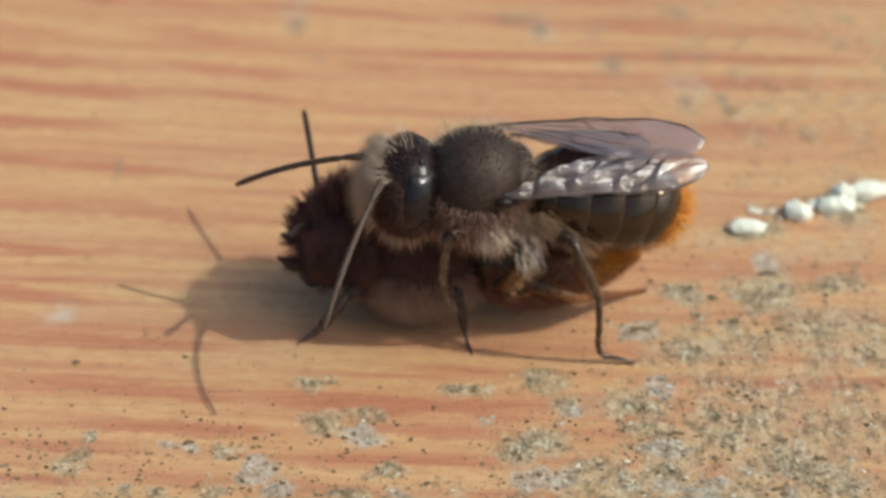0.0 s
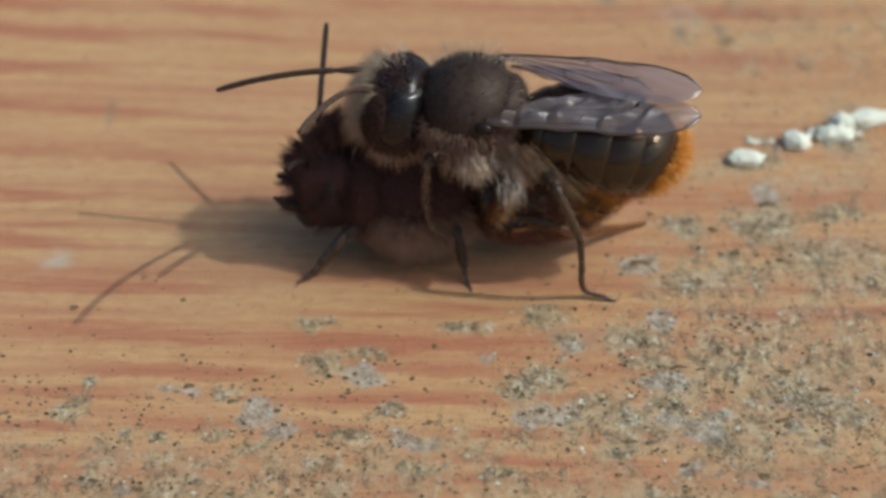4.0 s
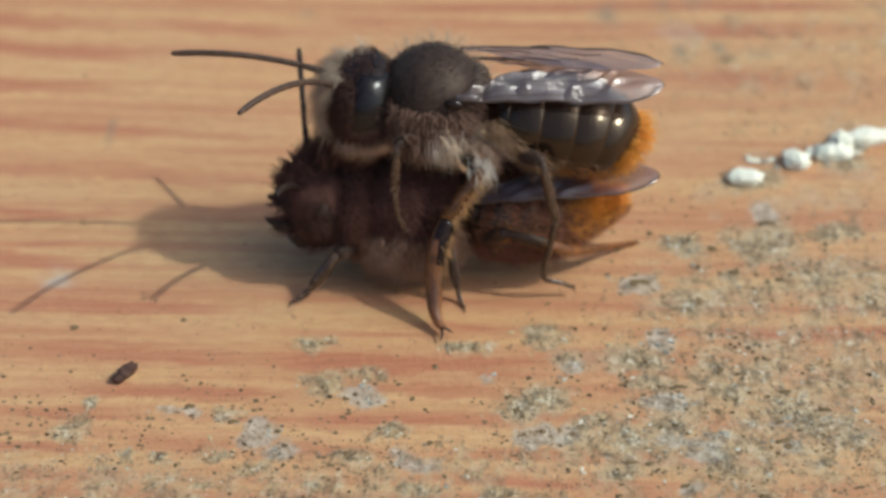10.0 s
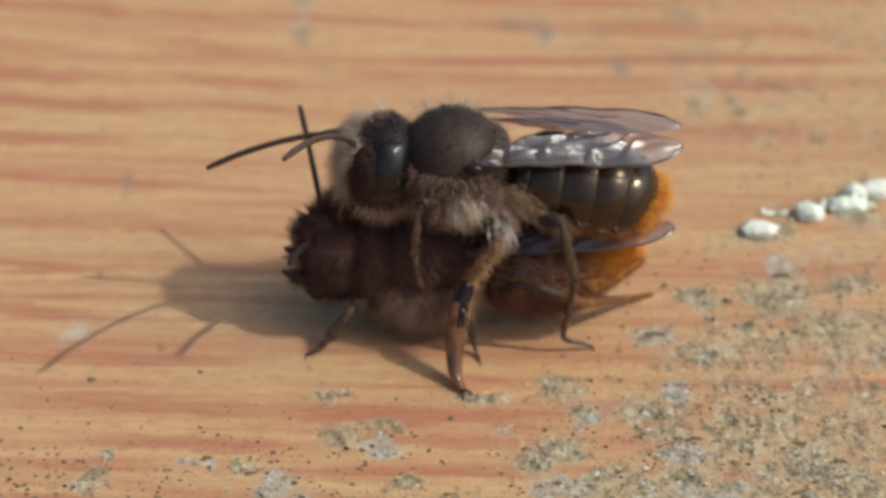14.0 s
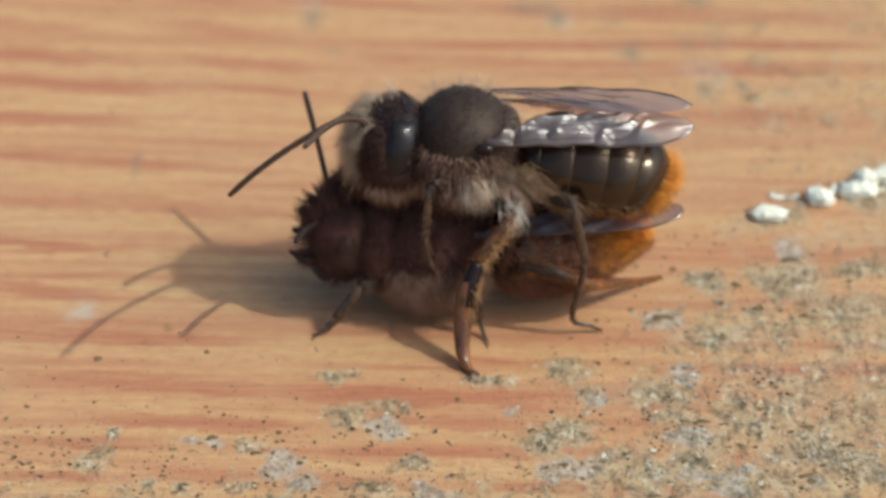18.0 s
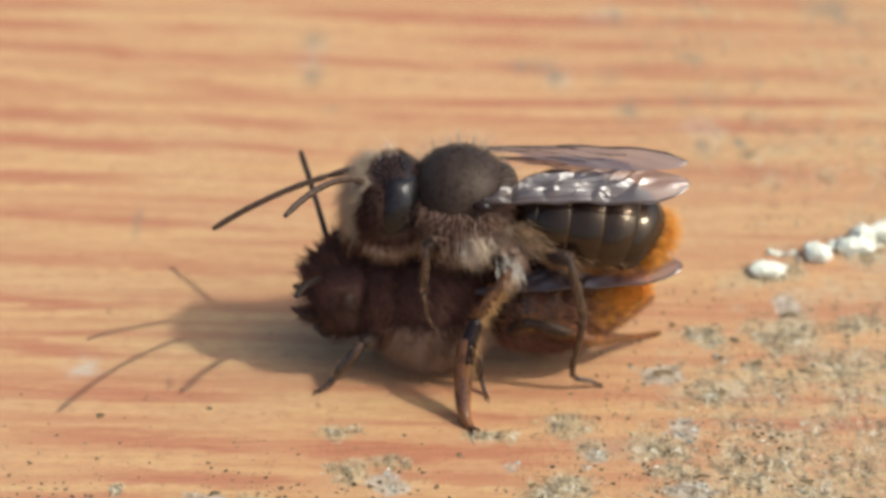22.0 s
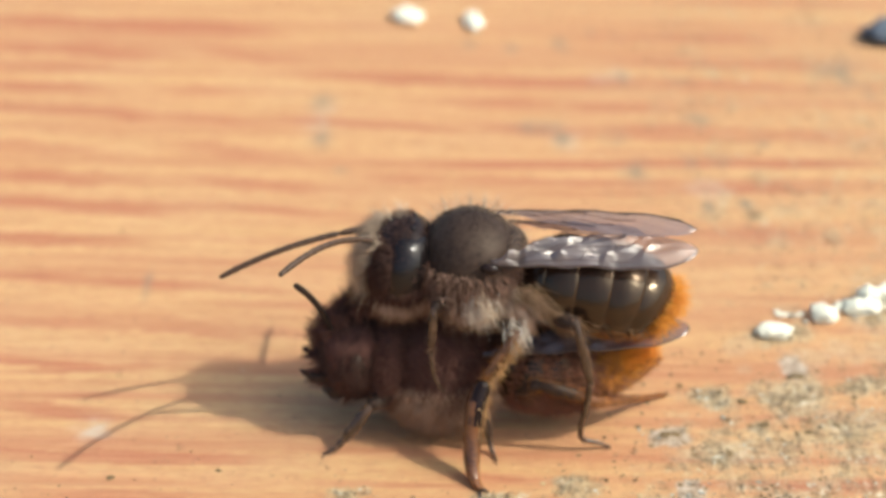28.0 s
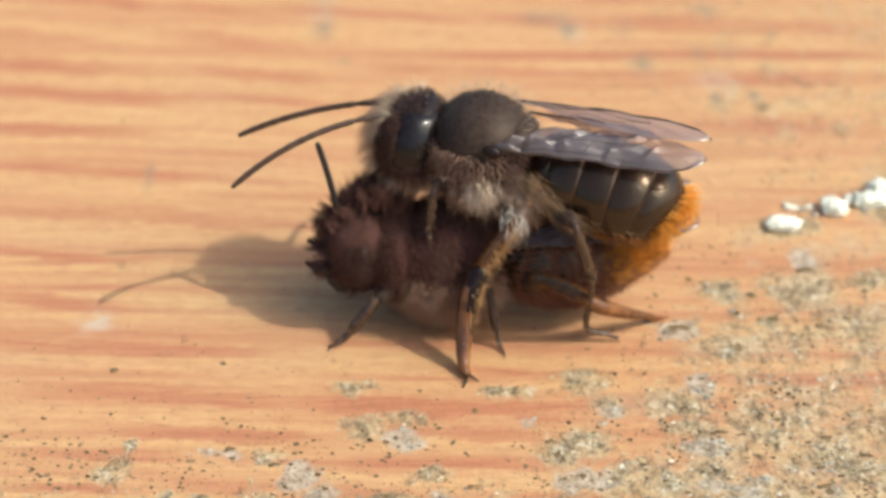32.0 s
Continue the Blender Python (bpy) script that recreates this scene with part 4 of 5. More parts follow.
def leg(name, parent, joints, radii, mats, hair, hair_mat, seed, label="", taper=None):
    """A leg of femur, tibia and tarsus through joints; the segments are parts of it."""
    root = Vector(joints[0])
    ob = new(name)
    ob.parent = parent
    ob.location = root * MM
    tagged(ob, label)
    names = ("femur", "tibia", "tarsus")
    rel = [Vector(j) - root for j in joints]
    spans = [(0, 1), (1, 2), (2, len(rel) - 1)]
    for k, (i, j) in enumerate(spans):
        pts = rel[i:j + 1]
        rr = radii[k]
        if len(pts) == 2:
            mid = (pts[0] + pts[1]) / 2
            pts, rad = [pts[0], pts[0].lerp(pts[1], 0.3), mid, pts[0].lerp(pts[1], 0.8), pts[1]], [rr * 0.7, rr * 0.95, rr * 1.1, rr, rr * 0.75]
        else:
            pts, rad = smooth_path(pts, taper or [rr * (1.12 - 0.7 * (q / (len(pts) - 1)) ** 2) for q in range(len(pts))], 6 if taper else 4)
            if not taper:
                rad = [a * (1.0 + 0.16 * math.cos(q * 2.6)) for q, a in enumerate(rad)]
        seg = part(names[k], tube(bmesh.new(), pts, rad, 10), mats[k], ob)
        if k == 2:
            bm = bmesh.new()
            way = (pts[-1] - pts[-2]).normalized()
            size = 1.7 if taper and rad[-1] > 0.1 else 1.0
            for s in (-1, 1):
                hook = [pts[-1], pts[-1] + way * 0.12 * size + Vector((s * 0.05 * (size - 1), s * 0.07, 0.03)) * size, pts[-1] + way * 0.2 * size + Vector((s * 0.16 * (size - 1), s * 0.12, -0.02)) * size]
                tube(bm, hook, [0.03 * size, 0.025 * size, 0.012 * size], 6)
            fuse(seg, part("claw", bm, LEG, None))
        if hair:
            rng = random.Random(seed * 7 + k)
            roots = []
            for _ in range(int(hair * (pts[-1] - pts[0]).length)):
                q = rng.randrange(len(pts) - 1)
                c = pts[q].lerp(pts[q + 1], rng.random())
                d = (pts[q + 1] - pts[q]).normalized()
                n = d.cross(Vector((rng.gauss(0, 1), rng.gauss(0, 1), rng.gauss(0, 1)))).normalized()
                roots.append((c + n * rad[q] * 0.8, (n + d * 0.7).normalized()))
            fuse(seg, strands("hair", roots, hair_mat, None, 0.15 if k < 2 else 0.10, 0.007, 0.2, seed=seed))
    return ob


def fuse(seg, extra):
    """Melts a part into a segment's mesh, keeping its material."""
    bm = bmesh.new()
    bm.from_mesh(seg.data)
    first = len(bm.faces)
    bm.from_mesh(extra.data)
    bm.faces.ensure_lookup_table()
    slot = len(seg.data.materials)
    for f in bm.faces[first:]:
        f.material_index = slot
    seg.data.materials.append(extra.data.materials[0])
    bm.to_mesh(seg.data)
    bm.free()
    bpy.data.objects.remove(extra)


def antenna(name, parent, length, radius, arch, mat=None):
    """Scape and ringed flagellum along +X, arched upwards."""
    bm = bmesh.new()
    n = 44
    pts = [Vector((length * u, 0, arch * 4 * u * (1 - u))) for u in [0.2 + 0.8 * k / n for k in range(n + 1)]]
    rad = [radius * (0.92 + 0.13 * abs(math.sin(k * math.pi / 4))) * (1 if k < n - 2 else 0.8) for k in range(n + 1)]
    ob = new(name)
    ob.parent = parent
    part("flagellum", tube(bm, pts, rad, 9), mat or ANTENNA, ob)
    bm = bmesh.new()
    pts = [Vector((length * u, 0, arch * 4 * u * (1 - u))) for u in (0, 0.05, 0.1, 0.15, 0.2)]
    part("scape", tube(bm, pts, [radius * 0.7, radius * 1.1, radius * 1.2, radius * 1.0, radius * 0.6], 9), mat or ANTENNA, ob)
    return ob


def abdomen(parent, spine, rings, mat, hair_rules):
    """Overlapping tergites along a curved spine. spine: points; rings: half width and half height at each."""
    pts, _ = smooth_path(spine, [0] * len(spine), 12)
    ry, _ = smooth_path([(a, 0, 0) for a, b in rings], [0] * len(rings), 12)
    rz, _ = smooth_path([(b, 0, 0) for a, b in rings], [0] * len(rings), 12)
    n = len(pts)
    count = 6
    for k in range(count):
        i0, i1 = int(k * (n - 1) / count), int((k + 1) * (n - 1) / count)
        bm = bmesh.new()
        loops = []
        rows = list(range(i0, i1 + 1))
        for q, i in enumerate(rows):
            f = q / max(len(rows) - 1, 1)
            swell = 1.0 - 0.03 * (1 - f) + 0.042 * math.sin(f * math.pi)
            d = (pts[min(i + 1, n - 1)] - pts[max(i - 1, 0)]).normalized()
            up = Vector((-d.z, 0, d.x)) if d.x > 0 else Vector((d.z, 0, -d.x))
            loops.append([bm.verts.new(pts[i] + (Vector((0, 1, 0)) * math.cos(a) * ry[i].x + up * math.sin(a) * rz[i].x) * swell)
                          for a in [2 * math.pi * s / 40 for s in range(40)]])
        lip = [bm.verts.new(v.co.lerp(pts[rows[-1]], 0.05)) for v in loops[-1]]
        loops.append(lip)
        for a, b in zip(loops, loops[1:]):
            for s in range(40):
                bm.faces.new((a[s], b[s], b[(s + 1) % 40], a[(s + 1) % 40]))
        if k in (0, count - 1):
            ring = loops[0] if k == 0 else loops[-1]
            bm.faces.new(ring[::-1] if k else ring)
        bmesh.ops.recalc_face_normals(bm, faces=bm.faces)
        seg = part("tergite", bm, mat, parent)
        for hmat, cnt, length, ok, seed in hair_rules:
            rng = random.Random(seed + k)
            roots = []
            for _ in range(cnt):
                i = rng.randrange(i0, max(i1, i0 + 1))
                a = rng.uniform(0, 2 * math.pi)
                d = (pts[min(i + 1, n - 1)] - pts[max(i - 1, 0)]).normalized()
                up = Vector((-d.z, 0, d.x)) if d.x > 0 else Vector((d.z, 0, -d.x))
                nrm = Vector((0, 1, 0)) * math.cos(a) + up * math.sin(a)
                place = pts[i] + Vector((0, 1, 0)) * math.cos(a) * ry[i].x + up * math.sin(a) * rz[i].x
                if ok(i / (n - 1), nrm, rng):
                    roots.append((place, (nrm * 0.5 + d).normalized()))
            if roots:
                strands("hair", roots, hmat, seg, length, 0.011, 0.3, seed=seed + k)


def male_bee():
    bee = new("mason_bee")
    tagged(bee, "black male mason bee with pale face clinging on his mate", "bee", "mating mason bees")
    # thorax
    bm = bmesh.new()
    ellipsoid(bm, (-0.38, 0, 5.62), (1.56, 1.62, 1.62), (0, 6, 0), 40, 26, 0.03, 1.0)
    thorax = part("thorax", bm, CHITIN, bee)
    bm = bmesh.new()
    ellipsoid(bm, (0.85, 0, 6.15), (0.55, 0.95, 0.5), (0, 30, 0), 24, 14)
    part("scutellum", bm, CHITIN, bee)
    for s in (-1, 1):
        bm = bmesh.new()
        ellipsoid(bm, (0.3, s * 1.5, 6.22), (0.28, 0.16, 0.17), (0, 10, 0), 16, 10)
        part("tegula", bm, HEAD, bee, "glossy black wing-base plate")
    c, r = (-0.38, 0, 5.62), (1.56, 1.62, 1.62)
    strands("pale_tuft", tuft_roots(ellipsoid_roots(c, r, 34, 11, lambda d: -0.75 < d.z < -0.15 and abs(d.y) > 0.3 and d.x > 0.05, lean=(0.35, 0, -0.4)), 16, 11), PALE_HAIR, thorax, 0.72, 0.010, 0.16, (0.1, 0, -0.3), "long cream side hair", 11)
    strands("fringe", tuft_roots(ellipsoid_roots(c, r, 48, 16, lambda d: d.z < -0.25 and abs(d.y) > 0.25, lean=(0.1, 0, -0.6)), 15, 16), PINK_HAIR, thorax, 0.55, 0.012, 0.15, (0, 0, -0.3), "pinkish-brown side hair", 16)
    strands("brown_fringe", ellipsoid_roots(c, r, 4200, 12, lambda d: d.z < 0.25 and abs(d.y) > 0.2, lean=(0.1, 0, -0.3)), SIDE_HAIR, thorax, 0.40, 0.010, 0.35, (0, 0, -0.2), "dark brown side hair", 12)
    rear, span = (1.25, 0, 4.75), (0.9, 1.35, 1.0)
    strands("rear_tuft", tuft_roots(ellipsoid_roots(rear, span, 30, 17, lambda d: d.y < -0.15 and d.z < 0.35, lean=(0.3, -0.2, -0.5)), 16, 17), PINK_HAIR, thorax, 0.5, 0.012, 0.2, (0.1, 0, -0.2), "pale tufts behind the wing base", 17)
    strands("white_tuft", brush((-0.05, -1.5, 5.05), (0.05, -0.45, -0.85), (0.34, 0.18, 0.22), 260, 18), CREAM_HAIR, thorax, 0.72, 0.010, 0.14, (0.1, 0, -0.2), "bright cream tuft above the leg bases", 18)
    strands("white_tuft", brush((1.1, -1.75, 4.3), (0.2, -0.5, -0.8), (0.26, 0.16, 0.26), 130, 19), CREAM_HAIR, thorax, 0.66, 0.009, 0.2, (0.1, 0, -0.2), "pale tuft at the middle knee", 19)
    for k in range(4):
        strands("flank_brush", brush((1.35 + 0.42 * k, -1.42 - 0.05 * k, 5.3 - 0.3 * k), (0.8, -0.25, -0.5), (0.3, 0.12, 0.26), 90, 28 + k), TAN_HAIR, thorax, 0.62, 0.008, 0.3, (0.1, 0, -0.15), "tan brush of hair along the waist", 28 + k)
    for side in (-1, 1):
        bm = bmesh.new()
        ring = [(-0.98 + 0.17 * math.cos(a), side * (1.52 + 0.05 * math.sin(a)), 5.02 + 0.17 * math.sin(a)) for a in [0.2 + 0.45 * q for q in range(11)]]
        tube(bm, ring, [0.05] * len(ring), 7)
        part("pronotal_lobe", bm, PINK_HAIR, thorax, "small curled pale lobe")
    strands("crest", ellipsoid_roots(c, r, 300, 13, lambda d: d.z > 0.15 and (d.y > 0.2 or d.x > 0.75)), FACE_HAIR, thorax, 0.62, 0.0075, 0.2, (0, 0, 0), "fine upright tawny hair", 13)
    strands("nap", ellipsoid_roots(c, r, 1500, 14, lambda d: d.z > -0.1), NAP_HAIR, thorax, 0.075, 0.012, 0.3, (0, 0, 0), "short dark nap", 14)
    # head
    hc, hr = (-2.4, 0, 5.62), (1.08, 1.52, 1.36)
    bm = bmesh.new()
    ellipsoid(bm, hc, hr, (0, 10, 0), 36, 24, 0.03, 3.0)
    head = part("head", bm, HEAD, bee)
    bm = bmesh.new()
    ellipsoid(bm, (-1.55, 0, 5.35), (0.62, 1.2, 1.25), (0, 0, 0), 24, 16, 0.05, 9.0)
    collar = part("collar", bm, SKIN, bee)
    strands("collar_hair", ellipsoid_roots((-1.55, 0, 5.35), (0.62, 1.2, 1.25), 500, 24, lambda d: d.y < 0.5 or d.z > 0), CHEEK_HAIR, collar, 0.3, 0.010, 0.3, (0, 0, -0.1), "short brown hair", 24)
    for s in (-1, 1):
        bm = bmesh.new()
        def lens(q, d):
            inside = min(max((d.y * s - 0.04) * 4, 0), 1) * min(max((d.x + 0.42) * 4, 0), 1) * min(max((0.93 - abs(d.z)) * 5, 0), 1)
            return q * (0.93 + 0.105 * math.sin(inside * math.pi / 2))
        ellipsoid(bm, hc, hr, (0, 10, 0), 64, 44, 0, 0, lens)
        part("compound_eye", bm, EYE, head, "glossy blue-black compound eye")
    for x, y, z in ((-2.15, 0, 6.93), (-2.05, -0.38, 6.86), (-2.05, 0.38, 6.86)):
        bm = bmesh.new()
        ellipsoid(bm, (x, y, z), (0.1, 0.1, 0.1), (0, 0, 0), 12, 8)
        part("ocellus", bm, EYE, head)
    strands("face_hair", ellipsoid_roots(hc, hr, 1900, 21, lambda d: d.x < -0.5 and -0.45 < d.z < 0.7 and d.y > -0.42, (0, 10, 0), (-0.3, 0, -0.25)), FACE_HAIR, head, 0.74, 0.008, 0.3, (0, 0, -0.4), "dense cream face hair", 21)
    strands("brow_hair", ellipsoid_roots(hc, hr, 140, 22, lambda d: d.z > 0.3 and d.x < 0.1 and d.y > 0.0, (0, 10, 0)), PALE_HAIR, head, 0.50, 0.007, 0.25, (-0.1, 0, 0), "tawny brow hair", 22)
    strands("forehead_nap", ellipsoid_roots(hc, hr, 1000, 26, lambda d: d.z > 0.3 and d.x < 0.3, (0, 10, 0), (-0.1, 0, 0.1)), CHEEK_HAIR, head, 0.13, 0.009, 0.35, (0, 0, 0), "short dark forehead hair", 26)
    strands("beard", ellipsoid_roots(hc, hr, 1300, 23, lambda d: d.z < -0.55, (0, 10, 0), (0, 0, -0.5)), PINK_HAIR, head, 0.58, 0.010, 0.3, (0, 0, -0.2), "pinkish-brown beard under the head", 23)
    strands("eye_rim_hair", ellipsoid_roots(hc, hr, 160, 27, lambda d: d.x > 0.4 and d.y < 0.0 and d.z < 0.3, (0, 10, 0), (0.3, -0.1, 0)), CHEEK_HAIR, head, 0.3, 0.013, 0.3, (0, 0, 0), "short brown hair behind the eyes", 27)
    strands("cheek_hair", ellipsoid_roots(hc, hr, 2600, 25, lambda d: (d.x < -0.3 and d.z < 0.75 or d.z < -0.25) and d.y < -0.12, (0, 10, 0), (-0.1, 0, -0.5)), CHEEK_HAIR, head, 0.26, 0.010, 0.4, (0.1, 0, -0.4), "dark brown cheek hair", 25)
    # abdomen
    abdomen(bee, [(1.1, 0, 5.2), (2.0, 0, 5.05), (3.2, 0, 4.85), (4.3, 0, 4.62), (5.1, 0, 4.3), (5.48, 0, 3.98)],
            [(0.7, 0.75), (1.4, 1.3), (1.6, 1.42), (1.58, 1.4), (1.25, 1.15), (0.5, 0.5)], TERGITE,
            [(ORANGE_HAIR, 1500, 0.55, lambda f, n, g: f > 0.84 and n.z < 0.9, 31),
             (RUST_HAIR, 420, 0.34, lambda f, n, g: n.z < -0.3 and f > 0.25, 41), (TAN_HAIR, 220, 0.28, lambda f, n, g: n.z < -0.2 and f > 0.3, 46),
             (TAN_HAIR, 500, 0.3, lambda f, n, g: f < 0.2 and n.z < 0.3, 51)])
    wing("forewing", bee, (0.35, -1.4, 6.3), (6.5, -1.0, 6.3), 1.4, -1, 0.14, "smoky transparent folded wing with silvery crinkles", 0.34, 1.0)
    wing("forewing", bee, (0.35, 1.42, 6.5), (6.45, 1.35, 6.56), 2.2, 1, 0.1, "smoky transparent folded wing")
    wing("hindwing", bee, (0.75, -1.25, 6.15), (4.9, -0.95, 6.28), 1.1, -1, 0.06)
    wing("hindwing", bee, (0.75, 1.25, 6.25), (4.9, 1.2, 6.2), 1.2, 1, 0.06)
    near = antenna("antenna", bee, 5.1, 0.095, 0.45)
    far = antenna("antenna", bee, 4.7, 0.095, 0.24)
    # legs
    dark = (CHITIN, LEG, LEG)
    rust = (CHITIN, RUST_LEG, LEG)
    hind = []
    for s in (-1, 1):
        hind.append(leg("hind_leg", bee, [(2.0, s * 0.9, 4.3), (2.88, s * 2.1, 4.75), (3.34, s * 2.13, 2.7), (3.22, s * 2.1, 1.7), (3.06, s * 2.05, 0.85), (3.15, s * 1.98, 0.42), (3.6, s * 1.9, 0.25), (3.87, s * 1.85, 0.08)], (0.24, 0.15, 0.095), dark, 40, BROWN_HAIR, 5 + s))
        leg("front_leg", bee, [(-1.0, s * 1.1, 4.6), (-1.35, s * 1.72, 5.0), (-1.45, s * 1.85, 3.4), (-1.3, s * 1.95, 2.5), (-0.9, s * 1.9, 1.9)], (0.2, 0.13, 0.075), dark, 70, BROWN_HAIR, 15 + s)
    mid = leg("middle_leg", bee, [(0.5, -1.1, 4.2), (1.2, -1.8, 4.3), (0.15, -2.3, 2.7), (-0.05, -2.65, 2.1), (-0.16, -3.0, 1.3), (-0.16, -3.42, 0.62), (-0.08, -3.78, 0.24), (0.1, -4.1, 0.09)], (0.21, 0.2, 0.27), (CHITIN, RUST_LEG, AMBER_LEG), 150, RUST_HAIR, 25, "", [0.26, 0.32, 0.29, 0.24, 0.17, 0.11])
    # golden hair along the hind edge of the middle leg
    rng = random.Random(77)
    for name, a, b, count in (("tibia", Vector((0.7, -0.7, 0.1)), Vector((-0.35, -1.2, -1.5)), 260), ("tarsus", Vector((-0.35, -1.2, -1.5)), Vector((-0.66, -1.9, -2.9)), 170)):
        roots = []
        for _ in range(count):
            c = a.lerp(b, rng.uniform(0.15, 1.0)) + Vector((rng.uniform(0.0, 0.22), rng.gauss(0, 0.12) - 0.08, rng.gauss(0, 0.05)))
            roots.append((c, Vector((0.55, -0.2 + rng.gauss(0, 0.3), -0.75)).normalized()))
        fuse(next(o for o in mid.children if o.name.startswith(name)), strands("hair", roots, GOLD_HAIR, None, 0.34, 0.009, 0.3, seed=78))
    # the front edge of the middle leg is dark, further down the nearer the knee
    mesh = next(o for o in mid.children if o.name.startswith("tarsus")).data
    mesh.materials.append(HEAD)
    for face in mesh.polygons:
        if face.material_index == 0 and face.center.z > (-2.4 + 1.1 * face.normal.x + 0.3 * math.sin(face.center.x * 9000)) * MM and face.normal.x < 0.5:
            face.material_index = len(mesh.materials) - 1
    leg("middle_leg", bee, [(0.5, 1.1, 4.2), (0.93, 1.75, 4.1), (0.3, 2.2, 2.5), (0.1, 2.3, 1.6), (0.4, 2.2, 1.1)], (0.21, 0.2, 0.1), rust, 60, RUST_HAIR, 26)
    return bee, near, far, mid, hind[0]


def female_bee():
    bee = new("mason_bee")
    tagged(bee, "black furry female mason bee with orange abdomen standing on wood", "bee", "mating mason bees")
    c, r = (-1.2, 0, 1.98), (1.9, 1.8, 1.72)
    bm = bmesh.new()
    ellipsoid(bm, c, r, (0, 0, 0), 36, 24, 0.04, 5.0)
    thorax = part("thorax", bm, SKIN, bee)
    strands("fur", ellipsoid_roots(c, r, 10000, 61, lean=(0.6, -0.15, -0.6)), BLACK_HAIR, thorax, 0.32, 0.011, 0.6, (0.1, 0, -0.15), "dense black fur", 61)
    strands("grey_fur", ellipsoid_roots(c, r, 3600, 62, lambda d: d.y < -0.1 and d.z < 0.1, lean=(0.1, 0, -0.5)), BROWN_HAIR, thorax, 0.55, 0.010, 0.5, (0, 0, -0.2), "brown fur on the flank", 62)
    strands("grey_fringe", ellipsoid_roots(c, r, 700, 66, lambda d: d.y < -0.25 and -0.85 < d.z < -0.1 and d.x > -0.6, lean=(0, -0.2, -0.3)), GREY_HAIR, thorax, 0.75, 0.009, 0.4, (0, 0, -0.25), "long grey hair low on the flank", 66)
    neck, girth = (-2.75, 0, 2.2), (0.9, 1.62, 1.42)
    bm = bmesh.new()
    ellipsoid(bm, neck, girth, (0, 0, 0), 30, 20, 0.04, 8.0)
    collar = part("collar", bm, SKIN, bee)
    strands("fur", ellipsoid_roots(neck, girth, 5000, 68, lean=(0.2, -0.1, -0.5)), BLACK_HAIR, collar, 0.32, 0.011, 0.6, (0, 0, -0.15), "dense black fur", 68)
    hc, hr = (-3.8, 0, 2.36), (1.0, 1.5, 1.26)
    bm = bmesh.new()
    square = lambda q, d: Vector(math.copysign(abs(a) ** 0.72, a) * b for a, b in zip(d, hr)) * 0.97
    ellipsoid(bm, hc, hr, (0, -8, 0), 36, 24, 0.04, 6.0, square)
    head = part("head", bm, SKIN, bee)
    for s in (-1, 1):
        bm = bmesh.new()
        ellipsoid(bm, (-3.7, s * 1.08, 2.6), (0.34, 0.46, 0.55), (s * -8, -8, 0), 22, 14)
        part("compound_eye", bm, CHITIN, head, "glossy black compound eye")
        bm = bmesh.new()
        tube(bm, [(-4.6, s * 0.62, 1.75), (-5.15, s * 0.66, 1.8), (-5.5, s * 0.6, 2.0)], [0.24, 0.17, 0.06], 10)
        part("horn", bm, CHITIN, head, "short black facial horn")
        bm = bmesh.new()
        tube(bm, [(-4.1, s * 0.7, 1.45), (-4.5, s * 0.6, 1.2), (-4.8, s * 0.25, 1.1)], [0.3, 0.26, 0.12], 10)
        part("mandible", bm, CHITIN, head)
    box = (1.06, 1.55, 1.28)
    strands("fur", ellipsoid_roots(hc, box, 8500, 63, lambda d: True, (0, -8, 0), (0.5, 0.0, -0.7)), CHEEK_HAIR, head, 0.24, 0.011, 0.6, (0, 0, 0), "dense black fur", 63)
    strands("fur_tuft", tuft_roots(ellipsoid_roots((-3.8, 0, 2.3), (1.2, 1.5, 1.3), 50, 64, lambda d: d.x < -0.1 and d.y > -0.35, (0, -8, 0), (-0.25, 0, 0.25)), 34, 64), BLACK_HAIR, head, 0.5, 0.015, 0.06, (0, 0, 0), "spiky black fur tufts", 64)
    strands("crown_fur", tuft_roots(ellipsoid_roots((-3.2, 0, 2.9), (1.1, 1.3, 1.1), 60, 65, lambda d: d.z > 0.05 and d.x < 0.6 and d.y > -0.3, (0, 20, 0), (0.25, 0, 0.4)), 34, 65), BLACK_HAIR, head, 0.62, 0.015, 0.06, (0.1, 0, 0.1), "tall black fur tufts on the crown", 65)
    # rust and darker rust hair low and forward paints shade on the orange coat
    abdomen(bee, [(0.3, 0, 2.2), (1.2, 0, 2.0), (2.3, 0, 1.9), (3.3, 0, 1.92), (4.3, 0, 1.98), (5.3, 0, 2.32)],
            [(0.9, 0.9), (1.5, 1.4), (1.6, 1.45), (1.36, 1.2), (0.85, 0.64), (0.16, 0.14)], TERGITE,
            [(ORANGE_HAIR, 3600, 0.45, lambda f, n, g: n.z > 0.0 - 0.5 * g.random() ** 2 and f > 0.6 + 0.25 * g.random(), 71), (RUST_HAIR, 800, 0.42, lambda f, n, g: n.z < 0.2 and f > 0.62 + 0.25 * g.random(), 91), (SHADED_RUST_HAIR, 2600, 0.36, lambda f, n, g: f < 0.8 or n.z < 0.1, 81)])
    wing("forewing", bee, (0.1, -1.3, 3.0), (6.35, -1.45, 3.66), 1.6, -1, 0.08, "smoky purple-brown folded wing, darkened for the shade under the male", 0.14, 0.3, SHADED_MEMBRANE)
    wing("forewing", bee, (0.1, 1.45, 3.55), (6.2, 2.2, 3.55), 1.6, 1, 0.1, "smoky purple-brown folded wing, darkened for the shade under the male", skin=SHADED_MEMBRANE)
